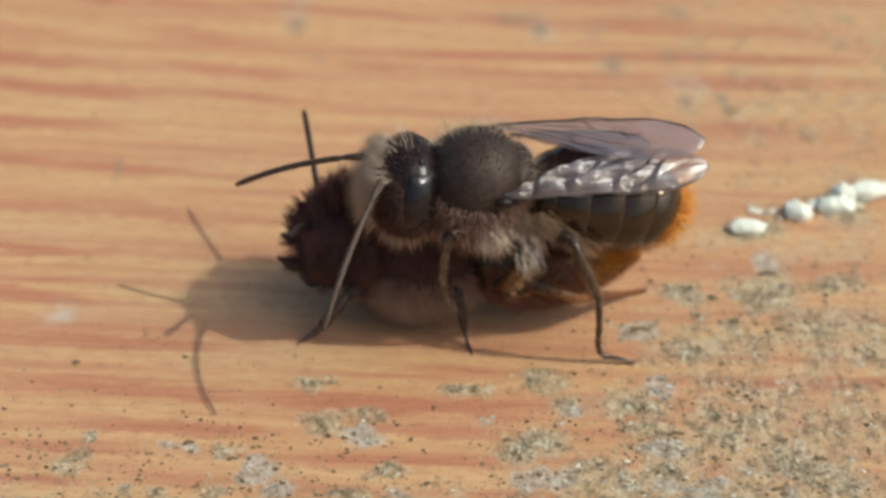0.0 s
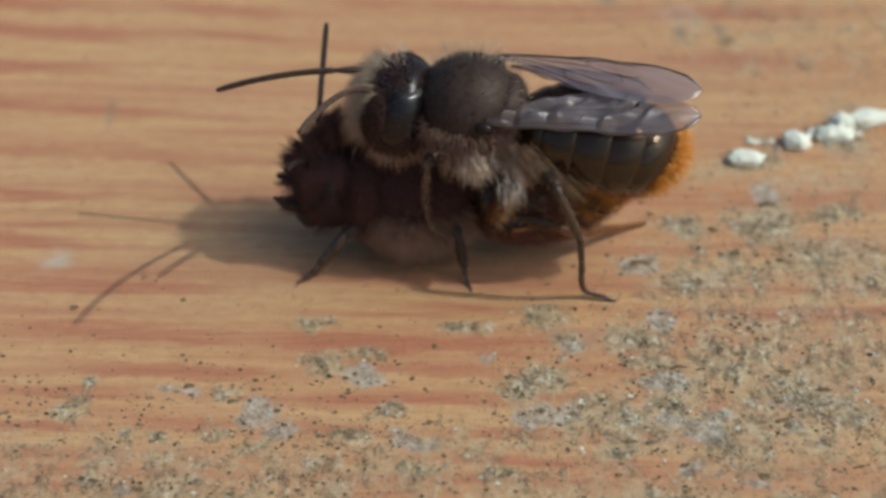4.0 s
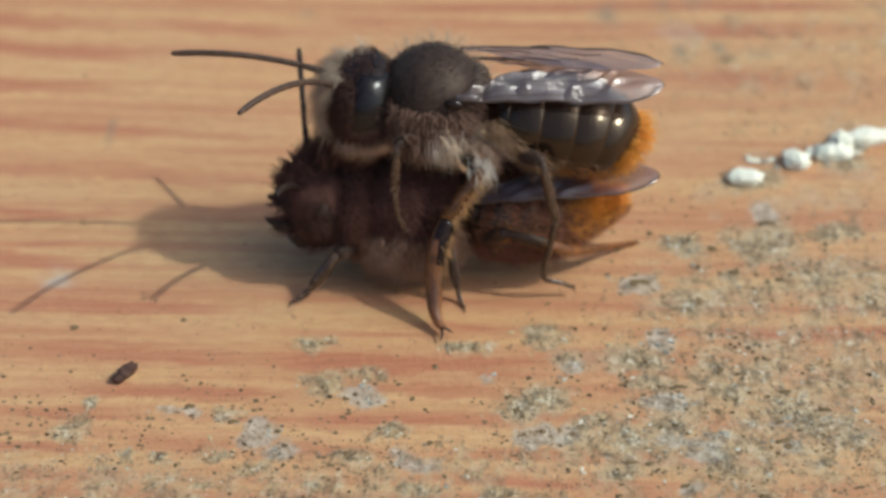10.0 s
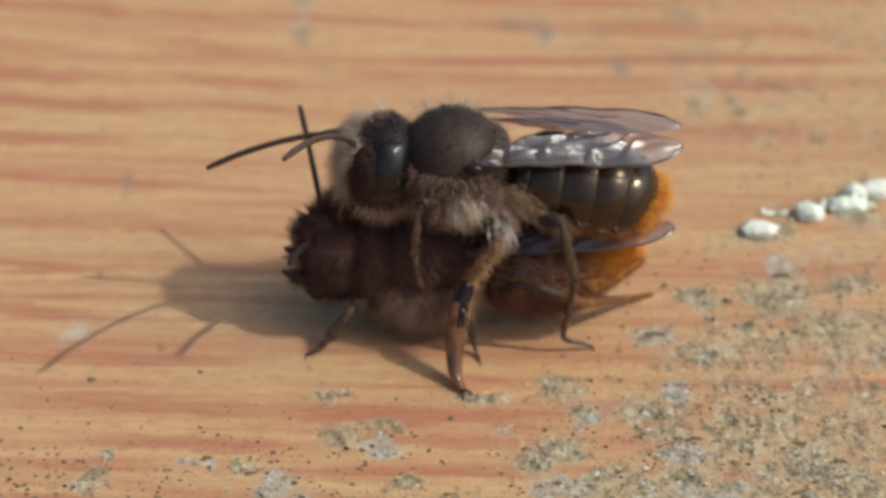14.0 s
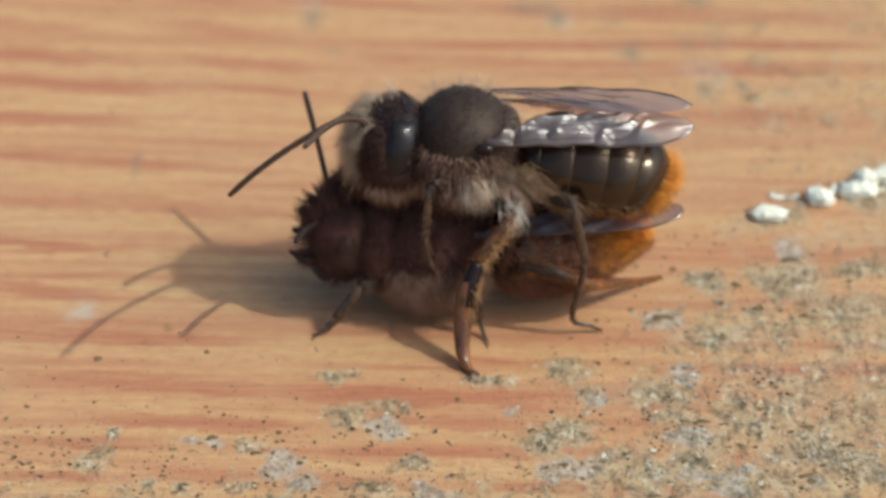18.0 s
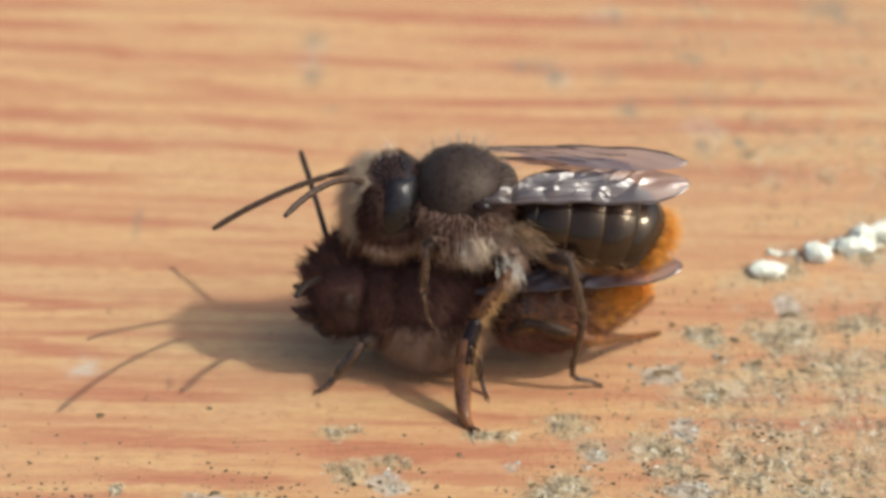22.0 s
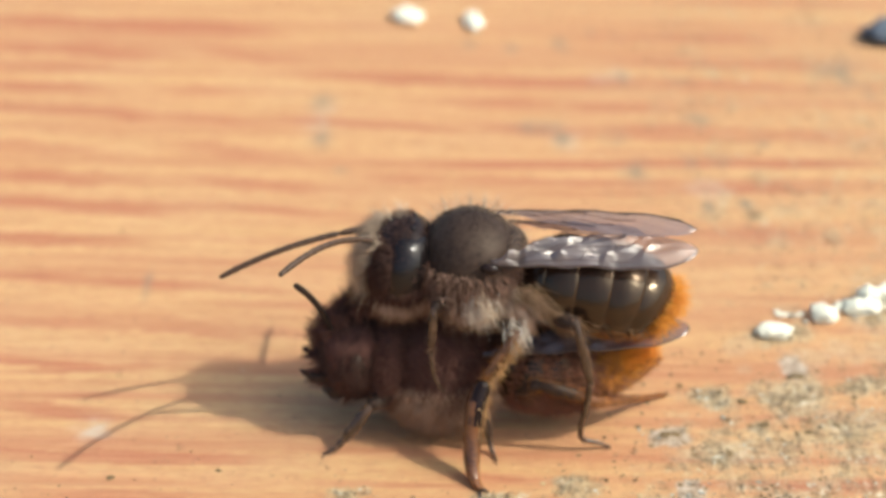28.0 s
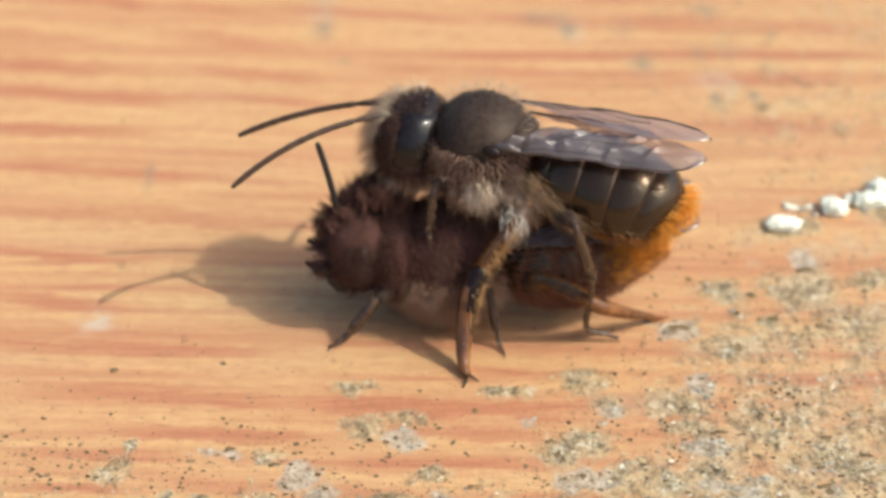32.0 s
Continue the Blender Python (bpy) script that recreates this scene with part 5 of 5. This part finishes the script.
    near = antenna("antenna", bee, 2.9, 0.10, 0.22, DARK_ANTENNA)
    far = antenna("antenna", bee, 4.0, 0.09, 0.12, DARK_ANTENNA)
    hind = []
    for s in (-1, 1):
        leg("front_leg", bee, [(-2.5, s * 1.0, 1.5), (-3.3, s * 1.75, 1.5), (-4.1, s * 2.0, 0.42), (-4.4, s * 2.12, 0.16), (-4.64, s * 2.27, 0.08)], (0.27, 0.19, 0.11), (CHITIN, LEG, LEG), 110, BROWN_HAIR, 35 + s)
        leg("middle_leg", bee, [(-0.4, s * 1.0, 1.6), (0.1, s * 1.9, 1.7), (0.3, s * 2.05, 0.55), (0.38, s * 2.2, 0.2), (0.48, s * 2.44, 0.08)], (0.22, 0.15, 0.075), (CHITIN, CHITIN, LEG), 60, BROWN_HAIR, 45 + s)
        foot = [(3.6, 1.5, 1.05), (4.0, 1.6, 0.42), (4.4, 1.7, 0.14), (4.7, 1.75, 0.07)] if s > 0 else [(3.6, -1.35, 1.4), (4.4, -0.45, 0.8), (5.2, 0.4, 0.3), (5.88, 0.89, 0.07)]
        hind.append(leg("hind_leg", bee, [(1.0, s * 1.1, 1.6), (1.75, s * 1.78, 2.3), (3.1, s * 1.66, 1.8)] + foot, (0.24, 0.2, 0.16), (CHITIN, CHITIN, AMBER_LEG), 260, RUST_HAIR, 55 + s, "", [0.17, 0.24, 0.17, 0.07, 0.045]))
    return bee, near, far, hind[0]


male, antenna_near, antenna_far, mid_leg, hind_leg = male_bee()
female, mate_antenna_near, mate_antenna_far, mate_hind_leg = female_bee()
MATE_HIP, MATE_FOOT = Vector((1.0, -1.1, 1.6)), Vector((4.88, 1.99, -1.53))
HIP, HIND_FOOT = Vector((2.0, -0.9, 4.3)), Vector((1.87, -0.95, -4.22))
MID_HIP, MID_FOOT = Vector((0.5, -1.1, 4.2)), Vector((-0.4, -3.0, -4.11))
# where the feet stand on the board: seconds, along and across the grain
HIND_STEPS = [(0.0, 5.52, 1.04), (1.0, 5.58, 1.04), (1.3, 5.3, 0.95), (2.0, 5.12, 0.87), (3.0, 5.07, 0.66), (4.0, 4.96, 0.91), (8.0, 5.0, 1.05), (9.6, 5.0, 1.05), (9.9, 3.88, 2.06), (32.0, 3.95, 2.12)]
MID_STEPS = [(9.9, -0.2, 0.05), (12.0, -0.03, -0.14), (28.2, 0.0, -0.05), (28.5, -0.56, 0.18), (32.0, -0.6, 0.17)]
MATE_STEPS = [(0.0, 6.1, 4.87), (9.5, 6.1, 4.87), (10.0, 5.9, 4.9), (31.45, 5.95, 4.95), (31.85, 5.28, 3.49), (32.0, 5.28, 3.49)]


def between(rows, t):
    """The two rows round a time, and the share of the second."""
    k = next((i for i, row in enumerate(rows[1:]) if row[0] >= t), len(rows) - 2)
    a, b = rows[k], rows[k + 1]
    return a, b, min(max((t - a[0]) / (b[0] - a[0]), 0.0), 1.0)


def plant(hip, rest, steps, body_rows, t, twist=0.0):
    """A leg turned at its hip so that its foot stands on the board where the steps say, its knee twisted aside."""
    a, b, k = between(body_rows, t)
    body = a[1].lerp(b[1], k)
    c, d, k = between(steps, t)
    place = Vector((c[1] + (d[1] - c[1]) * k, c[2] + (d[2] - c[2]) * k, 0.06)) * MM
    way = body.inverted() @ place - hip * MM
    return Matrix.Translation(hip * MM) @ Matrix.Rotation(radians(twist), 4, way.normalized()) @ rest.rotation_difference(way).to_matrix().to_4x4()


def swing(joint, was, now, share, moved=(0, 0, 0)):
    """Turns a leg segment about its joint from one direction towards another, and carries it along."""
    turn = Vector(was).rotation_difference(Vector(now))
    turn = Matrix.Rotation(turn.angle * share, 4, turn.axis)
    j = Vector(joint) * MM
    return Matrix.Translation(j + Vector(moved) * MM * share) @ turn @ Matrix.Translation(-j)


mid_tibia = next(o for o in mid_leg.children if o.name.startswith("tibia"))
mid_tarsus = next(o for o in mid_leg.children if o.name.startswith("tarsus"))
KNEE, ANKLE = Vector((0.7, -0.7, 0.1)), Vector((-0.35, -1.2, -1.5))
SHIN = ANKLE - KNEE
SHIN_FOLDED = Vector((-0.35, 0.15, -0.92)).normalized() * SHIN.length
FOOT, FOOT_FOLDED = (-0.05, -1.8, -2.6), (0.9, 0.35, -0.1)
def motions():
    # the upper bee shifts and turns on its mate
    body_rows = [
        (0, pose(0.00095, 0.00400, 0.00000, 14.0, -0.0, 5.9)),
        (0.9, pose(0.00102, 0.00400, 0.00000, 13.4, -0.0, 7.0)),
        (1.2, pose(0.00143, 0.00400, 0.00000, 14.3, -0.0, 1.2)),
        (2, pose(0.00128, 0.00400, 0.00000, 13.6, -0.0, -7.1)),
        (3, pose(0.00123, 0.00400, 0.00000, 12.5, -0.0, -8.2)),
        (4, pose(0.00113, 0.00400, 0.00000, 10.6, -0.0, -8.3)),
        (4.5, pose(0.00119, 0.00400, 0.00000, 11.0, -0.0, -9.7)),
        (6.5, pose(0.00121, 0.00400, 0.00000, 9.6, -0.0, -10.6)),
        (7.5, pose(0.00116, 0.00400, 0.00000, 9.3, -0.0, -9.9)),
        (8.5, pose(0.00118, 0.00400, 0.00000, 9.5, -0.0, -10.0)),
        (9.5, pose(0.00116, 0.00400, 0.00000, 8.7, -0.0, -10.3)),
        (10, pose(-0.00008, 0.00400, 0.00025, -2.0, -0.0, -1.6)),
        (10.5, pose(-0.00004, 0.00400, 0.00022, -1.8, -0.0, -0.6)),
        (11, pose(-0.00001, 0.00400, 0.00020, 0.1, -0.0, -0.6)),
        (12, pose(-0.00004, 0.00400, 0.00012, 0.1, -0.0, 0.1)),
        (13, pose(-0.00000, 0.00400, 0.00008, 0.0, -0.0, 0.0)),
        (14, pose(0.00002, 0.00400, 0.00005, 0.4, -0.0, -0.7)),
        (16.5, pose(-0.00001, 0.00400, 0.00004, 0.6, -0.0, 0.9)),
        (18, pose(0.00008, 0.00400, 0.00003, -0.0, -0.0, 0.3)),
        (20, pose(-0.00002, 0.00400, 0.00002, -0.4, -0.0, 0.6)),
        (22, pose(-0.00000, 0.00400, 0.00000, -0.0, -0.0, 0.0)),
        (24, pose(-0.00003, 0.00400, 0.00000, -0.3, -0.0, 0.1)),
        (25.5, pose(-0.00002, 0.00400, 0.00000, -0.5, -0.0, -0.2)),
        (27.5, pose(0.00006, 0.00400, 0.00000, -0.2, -0.0, -1.8)),
        (28.5, pose(0.00004, 0.00400, 0.00000, -0.7, -0.0, -3.2)),
        (29.5, pose(0.00001, 0.00400, 0.00000, -0.8, -0.0, -3.4)),
        (30, pose(0.00009, 0.00400, 0.00000, -1.7, -0.0, -4.9)),
        (30.5, pose(0.00011, 0.00400, 0.00000, -1.3, -0.0, -4.9)),
        (31, pose(0.00011, 0.00400, 0.00000, -2.0, -0.0, -8.9)),
        (31.5, pose(0.00018, 0.00400, 0.00000, -2.8, -0.0, -11.8)),
        (32, pose(0.00007, 0.00400, 0.00000, -3.8, -0.0, -14.7)),
    ]
    walk(male, body_rows)
    mate_rows = [
        (0, pose(0.00026, 0.00400, 0.00000, 1.0, -0.0, -1.0)),
        (9.5, pose(0.00026, 0.00400, 0.00000, 1.0, -0.0, -1.0)),
        (10, pose(0.00000, 0.00400, 0.00000, 0.0, -0.0, 0.0)),
        (32, pose(0.00000, 0.00400, 0.00000, 0.0, -0.0, 0.0)),
    ]
    walk(female, mate_rows)
    walk(mate_hind_leg, [(t, plant(MATE_HIP, MATE_FOOT, MATE_STEPS, mate_rows, t)) for t in (0, 4, 9.5, 10, 20, 31.45, 31.65, 31.85, 32)])
    walk(antenna_far, [
        (0, pose(-0.00347, 0.00045, 0.00636, 0.0, 29.1, 163.3)),
        (0.5, pose(-0.00347, 0.00045, 0.00636, 0.0, 10.8, 162.8)),
        (1, pose(-0.00347, 0.00045, 0.00636, 0.0, 18.3, 168.1)),
        (1.2, pose(-0.00347, 0.00045, 0.00636, 0.0, 16.6, 155.4)),
        (2, pose(-0.00347, 0.00045, 0.00636, 0.0, 15.7, 165.6)),
        (3, pose(-0.00347, 0.00045, 0.00636, 0.0, 25.2, 178.2)),
        (4, pose(-0.00347, 0.00045, 0.00636, 0.0, 14.2, -178.1)),
        (7, pose(-0.00347, 0.00045, 0.00636, 0.0, 3.5, -161.1)),
        (8, pose(-0.00347, 0.00045, 0.00636, 0.0, 6.2, -159.5)),
        (9, pose(-0.00347, 0.00045, 0.00636, 0.0, 5.6, -159.1)),
        (9.5, pose(-0.00347, 0.00045, 0.00636, 0.0, -6.7, -168.7)),
        (10, pose(-0.00347, 0.00045, 0.00611, 0.0, -8.1, -178.1)),
        (11, pose(-0.00347, 0.00045, 0.00616, 0.0, 9.6, 175.3)),
        (12, pose(-0.00347, 0.00045, 0.00624, 0.0, 16.6, 173.6)),
        (13, pose(-0.00347, 0.00045, 0.00628, 0.0, 15.5, 172.5)),
        (14, pose(-0.00347, 0.00045, 0.00631, 0.0, 21.1, 173.5)),
        (17, pose(-0.00347, 0.00045, 0.00632, 0.0, 29.7, -177.5)),
        (18, pose(-0.00347, 0.00045, 0.00633, 0.0, 32.1, -168.3)),
        (19, pose(-0.00347, 0.00045, 0.00634, 0.0, -0.7, -175.8)),
        (20, pose(-0.00347, 0.00045, 0.00634, 0.0, 12.1, -174.3)),
        (21, pose(-0.00347, 0.00045, 0.00636, 0.0, 10.8, -178.4)),
        (22, pose(-0.00347, 0.00045, 0.00636, 0.0, 20.8, -169.3)),
        (23, pose(-0.00347, 0.00045, 0.00636, 0.0, 15.5, -168.0)),
        (24, pose(-0.00347, 0.00045, 0.00636, 0.0, 22.4, -167.4)),
        (25, pose(-0.00347, 0.00045, 0.00636, 0.0, 14.7, -172.2)),
        (27.5, pose(-0.00347, 0.00045, 0.00636, 0.0, 8.7, -168.2)),
        (28, pose(-0.00347, 0.00045, 0.00636, 0.0, 14.0, -164.4)),
        (29, pose(-0.00347, 0.00045, 0.00636, 0.0, 22.5, -158.7)),
        (30, pose(-0.00347, 0.00045, 0.00636, 0.0, 14.3, -162.5)),
        (31, pose(-0.00347, 0.00045, 0.00636, 0.0, 24.0, -163.7)),
        (32, pose(-0.00347, 0.00045, 0.00636, 0.0, 16.6, -167.2)),
    ])
    walk(antenna_near, [
        (0, pose(-0.00316, -0.00055, 0.00646, 0.0, 16.9, -113.8)),
        (0.5, pose(-0.00316, -0.00055, 0.00646, 0.0, 20.3, -120.8)),
        (1, pose(-0.00316, -0.00055, 0.00646, 0.0, 34.2, -122.6)),
        (1.25, pose(-0.00316, -0.00055, 0.00646, 0.0, -38.8, -102.9)),
        (2, pose(-0.00316, -0.00055, 0.00646, 0.0, -28.6, -106.8)),
        (3, pose(-0.00316, -0.00055, 0.00646, 0.0, -24.5, -102.0)),
        (4, pose(-0.00316, -0.00055, 0.00646, 0.0, -27.1, -104.7)),
        (7, pose(-0.00316, -0.00055, 0.00646, 0.0, -27.4, -102.0)),
        (8, pose(-0.00316, -0.00055, 0.00646, 0.0, -28.8, -102.0)),
        (9, pose(-0.00316, -0.00055, 0.00646, 0.0, -28.2, -98.8)),
        (9.5, pose(-0.00316, -0.00055, 0.00646, 0.0, -25.8, -100.7)),
        (10, pose(-0.00316, -0.00055, 0.00621, 0.0, -17.1, -120.3)),
        (11, pose(-0.00316, -0.00055, 0.00626, 0.0, -18.1, -119.4)),
        (12, pose(-0.00316, -0.00055, 0.00634, 0.0, -23.6, -119.9)),
        (13, pose(-0.00316, -0.00055, 0.00638, 0.0, -24.7, -116.2)),
        (14, pose(-0.00316, -0.00055, 0.00641, 0.0, -25.4, -113.3)),
        (17, pose(-0.00316, -0.00055, 0.00642, 0.0, -23.8, -110.5)),
        (18, pose(-0.00316, -0.00055, 0.00643, 0.0, -23.0, -109.7)),
        (19, pose(-0.00316, -0.00055, 0.00643, 0.0, -20.2, -108.6)),
        (20, pose(-0.00316, -0.00055, 0.00644, 0.0, -22.5, -116.4)),
        (21, pose(-0.00316, -0.00055, 0.00646, 0.0, -20.5, -113.0)),
        (22, pose(-0.00316, -0.00055, 0.00646, 0.0, -17.8, -115.5)),
        (23, pose(-0.00316, -0.00055, 0.00646, 0.0, -16.8, -112.2)),
        (24, pose(-0.00316, -0.00055, 0.00646, 0.0, -18.2, -115.1)),
        (25, pose(-0.00316, -0.00055, 0.00646, 0.0, -19.2, -111.0)),
        (27.5, pose(-0.00316, -0.00055, 0.00646, 0.0, -17.7, -115.8)),
        (28, pose(-0.00316, -0.00055, 0.00646, 0.0, -16.2, -118.8)),
        (29, pose(-0.00316, -0.00055, 0.00646, 0.0, 6.3, -129.4)),
        (30, pose(-0.00316, -0.00055, 0.00646, 0.0, 23.1, -135.2)),
        (31, pose(-0.00316, -0.00055, 0.00646, 0.0, 26.2, -145.8)),
        (32, pose(-0.00316, -0.00055, 0.00646, 0.0, 19.9, -146.5)),
    ])
    walk(mate_antenna_far, [
        (0, pose(-0.00425, 0.00050, 0.00300, 0.0, -18.8, 101.9)),
        (1, pose(-0.00425, 0.00050, 0.00300, 0.0, -25.2, 102.2)),
        (2, pose(-0.00425, 0.00050, 0.00300, 0.0, -42.2, 81.0)),
        (3, pose(-0.00425, 0.00050, 0.00300, 0.0, -42.3, 84.4)),
        (4, pose(-0.00425, 0.00050, 0.00300, 0.0, -43.9, 85.7)),
        (7, pose(-0.00425, 0.00050, 0.00300, 0.0, -42.5, 90.1)),
        (8, pose(-0.00425, 0.00050, 0.00300, 0.0, -43.0, 91.5)),
        (9, pose(-0.00425, 0.00050, 0.00300, 0.0, -38.1, 97.6)),
        (9.5, pose(-0.00425, 0.00050, 0.00300, 0.0, -48.6, 96.2)),
        (10, pose(-0.00425, 0.00050, 0.00300, 0.0, -37.8, 96.3)),
        (11, pose(-0.00425, 0.00050, 0.00300, 0.0, -31.6, 95.4)),
        (12, pose(-0.00425, 0.00050, 0.00300, 0.0, -32.7, 102.4)),
        (13, pose(-0.00425, 0.00050, 0.00300, 0.0, -35.1, 103.4)),
        (14, pose(-0.00425, 0.00050, 0.00300, 0.0, -35.0, 104.6)),
        (17, pose(-0.00425, 0.00050, 0.00300, 0.0, -31.1, 107.6)),
        (18, pose(-0.00425, 0.00050, 0.00300, 0.0, -30.1, 106.3)),
        (19, pose(-0.00425, 0.00050, 0.00300, 0.0, -30.1, 99.8)),
        (20, pose(-0.00425, 0.00050, 0.00300, 0.0, -30.1, 101.3)),
        (21, pose(-0.00425, 0.00050, 0.00300, 0.0, -28.5, 103.0)),
        (22, pose(-0.00425, 0.00050, 0.00300, 0.0, -29.3, 108.9)),
        (23, pose(-0.00425, 0.00050, 0.00300, 0.0, -30.0, 108.8)),
        (24, pose(-0.00425, 0.00050, 0.00300, 0.0, -25.2, 109.3)),
        (25, pose(-0.00425, 0.00050, 0.00300, 0.0, -27.5, 107.4)),
        (27.5, pose(-0.00425, 0.00050, 0.00300, 0.0, -26.8, 62.0)),
        (28, pose(-0.00425, 0.00050, 0.00300, 0.0, -21.3, 67.7)),
        (29, pose(-0.00425, 0.00050, 0.00300, 0.0, -31.8, 93.6)),
        (30, pose(-0.00425, 0.00050, 0.00300, 0.0, -35.3, 90.4)),
        (31, pose(-0.00425, 0.00050, 0.00300, 0.0, -5.2, 62.9)),
        (32, pose(-0.00425, 0.00050, 0.00300, 0.0, -10.3, 63.6)),
    ])
    walk(mate_antenna_near, [
        (0, pose(-0.00440, -0.00050, 0.00290, 0.0, -31.4, -102.0)),
        (4, pose(-0.00440, -0.00050, 0.00290, 0.0, -35.4, -101.7)),
        (9, pose(-0.00440, -0.00050, 0.00290, 0.0, -33.9, -103.6)),
        (13, pose(-0.00440, -0.00050, 0.00290, 0.0, -22.1, -104.9)),
        (25, pose(-0.00440, -0.00050, 0.00290, 0.0, -25.7, -108.0)),
        (27.5, pose(-0.00440, -0.00050, 0.00290, 0.0, -65.1, -145.8)),
        (28, pose(-0.00440, -0.00050, 0.00290, 0.0, -62.7, -147.9)),
        (29, pose(-0.00440, -0.00050, 0.00290, 0.0, -63.7, -127.6)),
        (30, pose(-0.00440, -0.00050, 0.00290, 0.0, -58.4, -105.3)),
        (31, pose(-0.00440, -0.00050, 0.00290, 0.0, -69.9, -144.0)),
        (31.4, pose(-0.00440, -0.00050, 0.00290, 0.0, -58.2, 121.9)),
        (32, pose(-0.00440, -0.00050, 0.00290, 0.0, -58.7, 119.6)),
    ])
    # a gust rolls the pellet in and away again
    walk(pellet, [
        (0, pose(0.02800, -0.00600, 0.00000, 0, 0, 0)),
        (5.4, pose(0.02800, -0.00600, 0.00000, 0, 0, 0)),
        (5.8, pose(0.01800, -0.00600, 0.00000, 0, 0, -120)),
        (6.2, pose(0.00550, -0.00551, 0.00000, 0, 0, -190)),
        (9.55, pose(0.00550, -0.00551, 0.00000, 0, 0, -190)),
        (9.7, pose(0.00452, -0.00485, 0.00000, 0, 0, -180)),
        (9.8, pose(0.00361, -0.00455, 0.00000, 0, 0, -155)),
        (9.9, pose(0.00225, -0.00351, 0.00000, 0, 0, -140)),
        (9.975, pose(-0.00924, -0.00180, 0.00000, 0, 0, -130)),
        (10.025, pose(-0.00954, -0.00180, 0.00000, 0, 0, -126)),
        (10.1, pose(-0.01291, 0.00099, 0.00000, 0, 0, -70)),
        (10.3, pose(-0.03000, 0.01400, 0.00000, 0, 0, -30)),
        (32, pose(-0.03000, 0.01400, 0.00000, 0, 0, -30)),
    ])
    # the middle leg is folded up at first, then planted; the hind leg stands wider at first
    fold = [(0.0, 1.0), (9.6, 1.0), (9.75, 0.5), (9.9, 0.0), (32.0, 0.0)]
    walk(mid_tibia, [(t, swing(KNEE, SHIN, SHIN_FOLDED, k)) for t, k in fold])
    walk(mid_tarsus, [(t, swing(ANKLE, FOOT, FOOT_FOLDED, k, KNEE + SHIN_FOLDED - ANKLE)) for t, k in fold])
    times = sorted({row[0] for row in body_rows} | {row[0] for row in HIND_STEPS})
    walk(hind_leg, [(t, plant(HIP, HIND_FOOT, HIND_STEPS, body_rows, t, 14 if t < 9.7 else 0)) for t in times])
    folded = Matrix.Translation(MID_HIP * MM)
    times = sorted({row[0] for row in body_rows if row[0] > 9.9} | {row[0] for row in MID_STEPS})
    walk(mid_leg, [(0.0, folded), (9.6, folded)] + [(t, plant(MID_HIP, MID_FOOT, MID_STEPS, body_rows, t)) for t in times])


motions()
